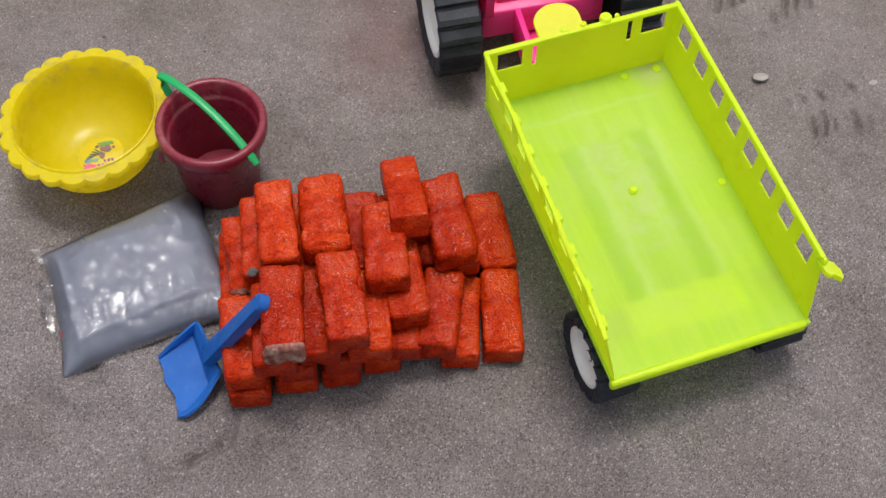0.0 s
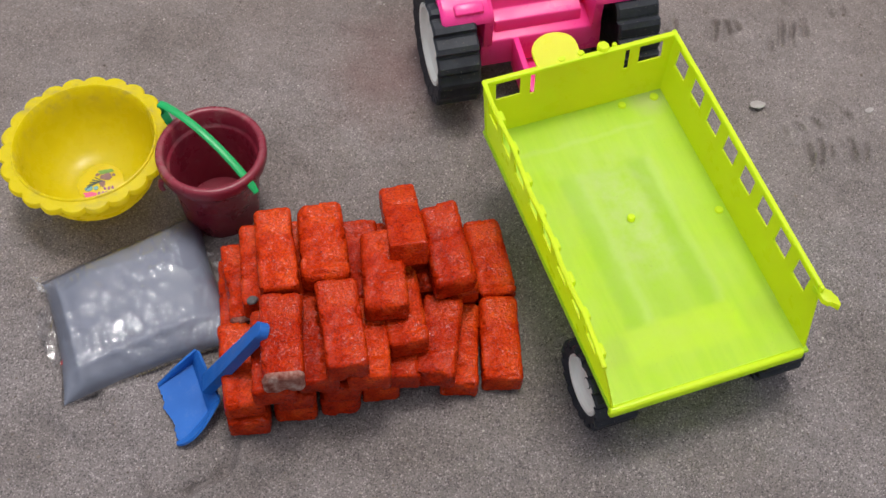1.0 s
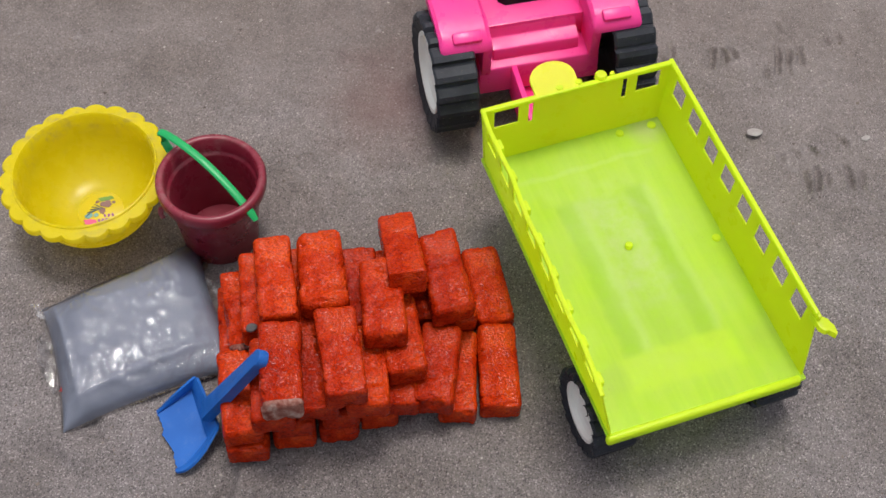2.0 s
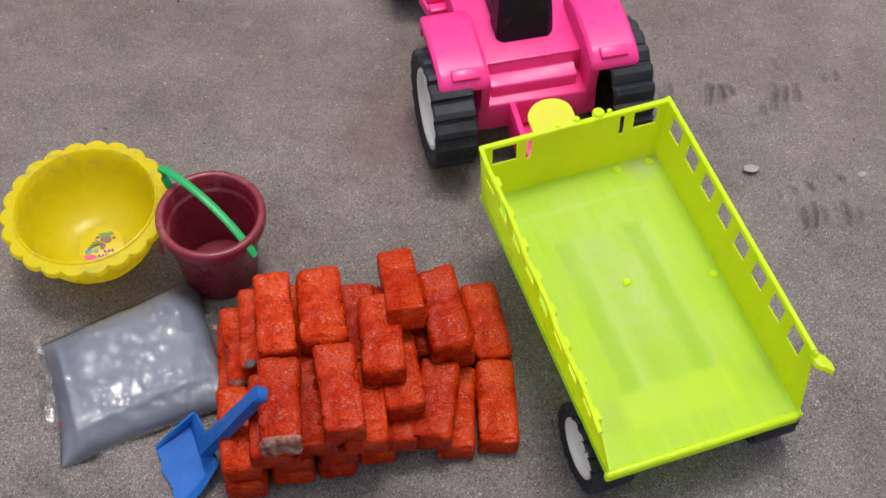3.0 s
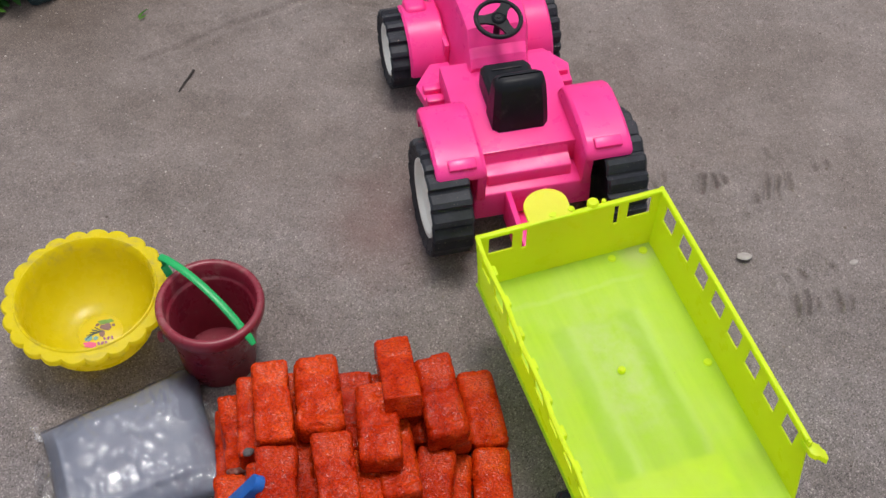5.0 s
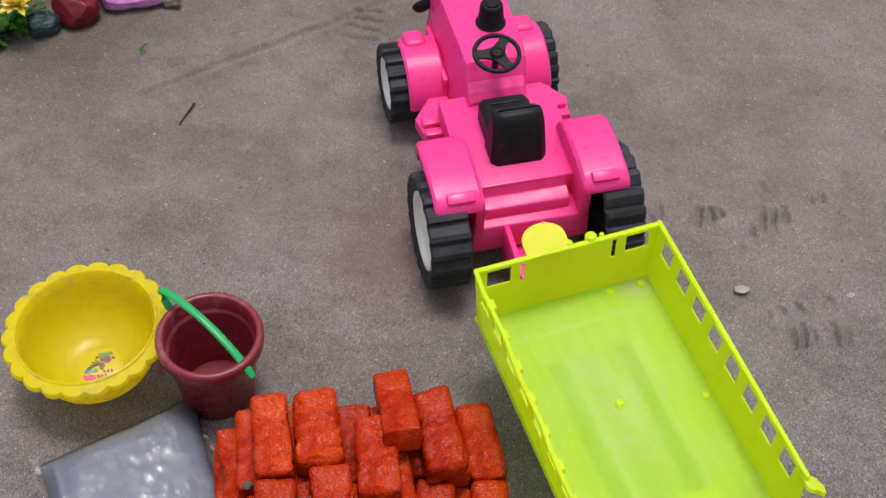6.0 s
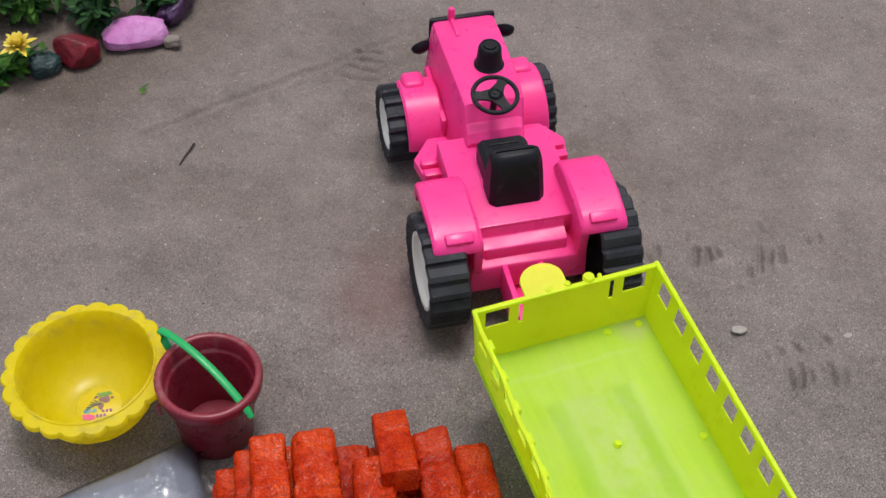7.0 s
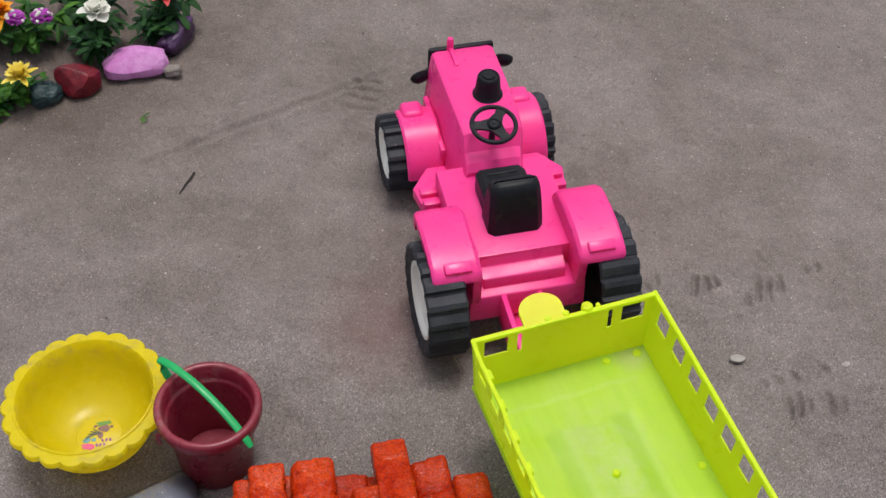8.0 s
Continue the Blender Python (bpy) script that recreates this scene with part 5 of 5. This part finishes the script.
LEAF = leaf_green("leaf", (0.005, 0.024, 0.010), (0.024, 0.085, 0.016))
LEAF_LIGHT = leaf_green("leaf_light", (0.010, 0.050, 0.012), (0.075, 0.20, 0.02))
STEM = plastic("stem_green", (0.02, 0.08, 0.02), (0.03, 0.11, 0.03), 0.5, 0.02)


def build_plant(x, y, high, spread_r, leaves, heads, material, label, seed, petals=22, head_r=0.014, size=0.0045, light=False, balls=None):
    """An artificial flower: stems, many small leaves, and heads of petals."""
    rng = random.Random(seed)
    t = thing("artificial_flower", label, "flower", pose(x, y, 0), "flowers in the bed")
    bm = bmesh.new()
    tips = []
    for k in range(max(5, leaves // 12)):
        a, r = rng.uniform(0, 6.28), spread_r * rng.uniform(0.3, 1.0)
        tip = Vector((r * math.cos(a), r * math.sin(a), high * rng.uniform(0.45, 0.85)))
        path = [Vector((0, 0, -0.004)).lerp(tip, f) + Vector((0, 0, 0.25 * high * math.sin(math.pi * f))) for f in (0, 0.33, 0.66, 1)]
        add_tube(bm, path, 0.0012, 5)
        tips.append(path)
    hs = []
    for hx, hy, hz in heads:
        path = [Vector((0, 0, -0.004)), Vector((hx * 0.4, hy * 0.4, hz * 0.55)), Vector((hx, hy, hz))]
        add_tube(bm, path, 0.0015, 6)
        tips.append(path)
        hs.append(Vector((hx, hy, hz)))
    part("stem", bm, STEM, t)
    bm = bmesh.new()
    for k in range(int(leaves * 0.8)):
        path = rng.choice(tips)
        f = rng.uniform(0.15, 0.98) * (len(path) - 1)
        i = min(int(f), len(path) - 2)
        root = path[i].lerp(path[i + 1], f - i)
        a = rng.uniform(0, 6.28)
        way = Vector((math.cos(a), math.sin(a), rng.uniform(-0.1, 0.8)))
        add_blade(bm, root, way, rng.uniform(0.014, 0.024), rng.uniform(0.0028, 0.0050), rng.uniform(0.1, 0.6), 0.35, 6, rng.random() < 0.6)
    part("leaves", bm, LEAF_LIGHT if light else LEAF, t, "glossy green plastic leaves", 180)
    for h in hs:
        bm = bmesh.new()
        if balls:
            for k in range(44):
                d = Vector((rng.gauss(0, 1), rng.gauss(0, 1), abs(rng.gauss(0, 1)) + 0.2)).normalized() * head_r
                for q in range(4):
                    a = q * 1.57 + k
                    add_blade(bm, h + d, Vector((math.cos(a), math.sin(a), 0.5)), 0.0052, 0.0021, 0.2, 0.2, 3)
            head = part("bloom", bm, material, t, "", 180)
            bm = bmesh.new()
            for k in range(10):
                d = Vector((rng.gauss(0, 1), rng.gauss(0, 1), abs(rng.gauss(0, 1)) + 0.3)).normalized() * (head_r + 0.002)
                bmesh.ops.create_icosphere(bm, subdivisions=2, radius=rng.uniform(0.0016, 0.0024), matrix=Matrix.Translation(h + d))
            part("bud", bm, balls, head, "small white buds", 180)
        else:
            for k in range(petals):
                ring = k / petals
                a = k * 2.4
                up = (0.45 if size < 0.004 else 0.1) + 1.5 * (1 - ring) ** 1.2
                way = Vector((math.cos(a), math.sin(a), up))
                add_blade(bm, h + Vector((0, 0, 0.004 * (1 - ring))), way, head_r * (0.62 + 0.5 * ring) * rng.uniform(0.85, 1.15), size * rng.uniform(0.8, 1.15), 0.30 * ring, 0.5, 7, size > 0.0065)
            part("bloom", bm, material, t, "", 180)
    return t


P_YELLOW = petal("petal_yellow", (0.80, 0.62, 0.05), (0.86, 0.74, 0.20))
P_WHITE = petal("petal_white", (0.74, 0.74, 0.64), (0.82, 0.82, 0.76))
P_PURPLE = petal("petal_purple", (0.36, 0.03, 0.36), (0.50, 0.10, 0.50))
P_RED = petal("petal_red", (0.66, 0.05, 0.06), (0.80, 0.16, 0.14))
P_ORANGE = petal("petal_orange", (0.80, 0.26, 0.01), (0.86, 0.42, 0.02))
build_plant(-0.4230, 1.0800, 0.030, 0.045, 90, [(0.022, -0.010, 0.042)], P_YELLOW, "artificial yellow flower with green leaves", 11, 34, 0.021, 0.0036, True)
build_plant(-0.4300, 1.0560, 0.014, 0.034, 44, [], P_YELLOW, "low green artificial leaves at the bed's edge", 17, light=True)
build_plant(-0.4180, 1.1700, 0.040, 0.050, 170, [(-0.006, -0.012, 0.045), (0.022, -0.010, 0.046)], P_PURPLE, "artificial purple flower cluster with white buds", 12, 0, 0.0085, 0.003, True, P_WHITE)
build_plant(-0.3480, 1.1620, 0.046, 0.040, 170, [(0.010, -0.002, 0.054)], P_WHITE, "artificial white flower with layered petals", 13, 20, 0.019, 0.0080)
build_plant(-0.2850, 1.1950, 0.044, 0.044, 200, [(0.014, 0.004, 0.050)], P_RED, "artificial red flower among dark leaves", 14, 26, 0.021, 0.005)
build_plant(-0.4600, 1.1700, 0.042, 0.040, 150, [(0.018, -0.006, 0.048)], P_ORANGE, "artificial orange flower with light green leaves", 15, 24, 0.021, 0.006, True)
build_plant(-0.3650, 1.2150, 0.040, 0.050, 170, [], P_ORANGE, "leafy dark green artificial plant behind the flowers", 16)


# ---- loose bits on the ground ----
def build_pebble(x, y, sx, sy, sz, turn, seed, label="flat pale pebble lying on the dirt", material=None):
    bm = bmesh.new()
    bmesh.ops.create_icosphere(bm, subdivisions=3, radius=1.0)
    for v in bm.verts:
        v.co *= 1 + 0.22 * noise.noise(v.co * 1.1 + Vector((seed * 3.7, 0, 0))) + 0.05 * noise.noise(v.co * 4)
        v.co = Vector((v.co.x * sx, v.co.y * sy, v.co.z * sz))
    return solo("pebble", bm, material or PEBBLE, label, "pebble", pose(x, y, sz * 0.35, 0, 0, turn), "pebbles on the dirt", angle=180)


build_pebble(0.2885, 0.7585, 0.0070, 0.0044, 0.0012, 0, 1)
build_pebble(-0.2790, 1.2040, 0.0075, 0.0055, 0.0040, 10, 7, "small brown pebble beside the painted stones", CHIP)
build_pebble(-0.2715, 1.1360, 0.0030, 0.0026, 0.0018, 40, 8, "tiny pale pebble lying on the dirt")
build_pebble(0.3845, 0.7535, 0.0042, 0.0028, 0.0010, 30, 2, "small pale pebble lying on the dirt")
bm = bmesh.new()
for k, (a, ln) in enumerate(((0.9, 0.016), (1.15, 0.012), (0.75, 0.009))):
    add_blade(bm, Vector((0.001 * k, -0.002 * k, 0.001)), Vector((math.cos(a), math.sin(a), 0.12)), ln, 0.0011, 0.1)
solo("grass_blade", bm, LEAF_LIGHT, "few thin green grass blades lying on the dirt", "grass", pose(-0.2850, 1.0560, 0), angle=180)
build_pebble(-0.1220, 0.5165, 0.0042, 0.0034, 0.0030, 20, 3, "small grey stone wedged between the bricks", CHIP).location.z = 0.0705
bm = bmesh.new()
add_tube(bm, [(-0.0055, 0.0145, 0.0022), (-0.0010, 0.004, 0.0030), (0.0012, -0.005, 0.0026), (0.0050, -0.0150, 0.0020)], 0.0012, 7, 1.0, lambda f: 1.1 - 0.5 * f)
solo("twig", bm, TWIG, "short dark dry twig lying on the dirt", "twig", pose(-0.2255, 0.9650, 0, 0, 0, -40))


def build_grit():
    """Crumbs of soil and little stones strewn over the dirt."""
    rng = np.random.RandomState(5)
    n = 14000
    x, y = rng.uniform(-0.48, 0.58, n), rng.uniform(0.34, 1.30, n)
    z = ground_height(x, y) - 0.0018
    size = 0.00035 + 0.00085 * rng.rand(n) ** 4 + 0.0010 * (rng.rand(n) > 0.99)
    base = np.array([(1, 0, 0), (-1, 0, 0), (0, 1, 0), (0, -1, 0), (0, 0, 1), (0, 0, -1)], float)
    tri = np.array([(0, 2, 4), (2, 1, 4), (1, 3, 4), (3, 0, 4), (2, 0, 5), (1, 2, 5), (3, 1, 5), (0, 3, 5)])
    jig = 1 + 0.5 * (rng.rand(n, 6, 1) - 0.5)
    turn = rng.rand(n) * 6.28
    c, s = np.cos(turn)[:, None], np.sin(turn)[:, None]
    p = base[None] * jig * size[:, None, None]
    px, py = p[..., 0] * c - p[..., 1] * s, p[..., 0] * s + p[..., 1] * c
    co = np.stack([px + x[:, None], py + y[:, None], p[..., 2] * 0.8 + (z + size * 0.3)[:, None]], -1).reshape(-1, 3)
    faces = (tri[None] + 6 * np.arange(n)[:, None, None]).reshape(-1, 3)
    me = bpy.data.meshes.new("grit")
    me.from_pydata(co, [], faces)
    me.materials.append(GRIT)
    return tagged(new("grit", me), "fine crumbs of soil and grit on the dirt", "grit", kind="stuff")


def grit_material():
    m = Nodes("grit", 0.9, 0.2)
    pick = m.node("ShaderNodeNewGeometry").outputs["Random Per Island"]
    m.colour(m.ramp(pick, (0.0, (0.09, 0.07, 0.06)), (0.5, (0.22, 0.18, 0.155)), (0.8, (0.30, 0.26, 0.23)), (1.0, (0.48, 0.44, 0.40))))
    return m.mat


GRIT = grit_material()
build_grit()
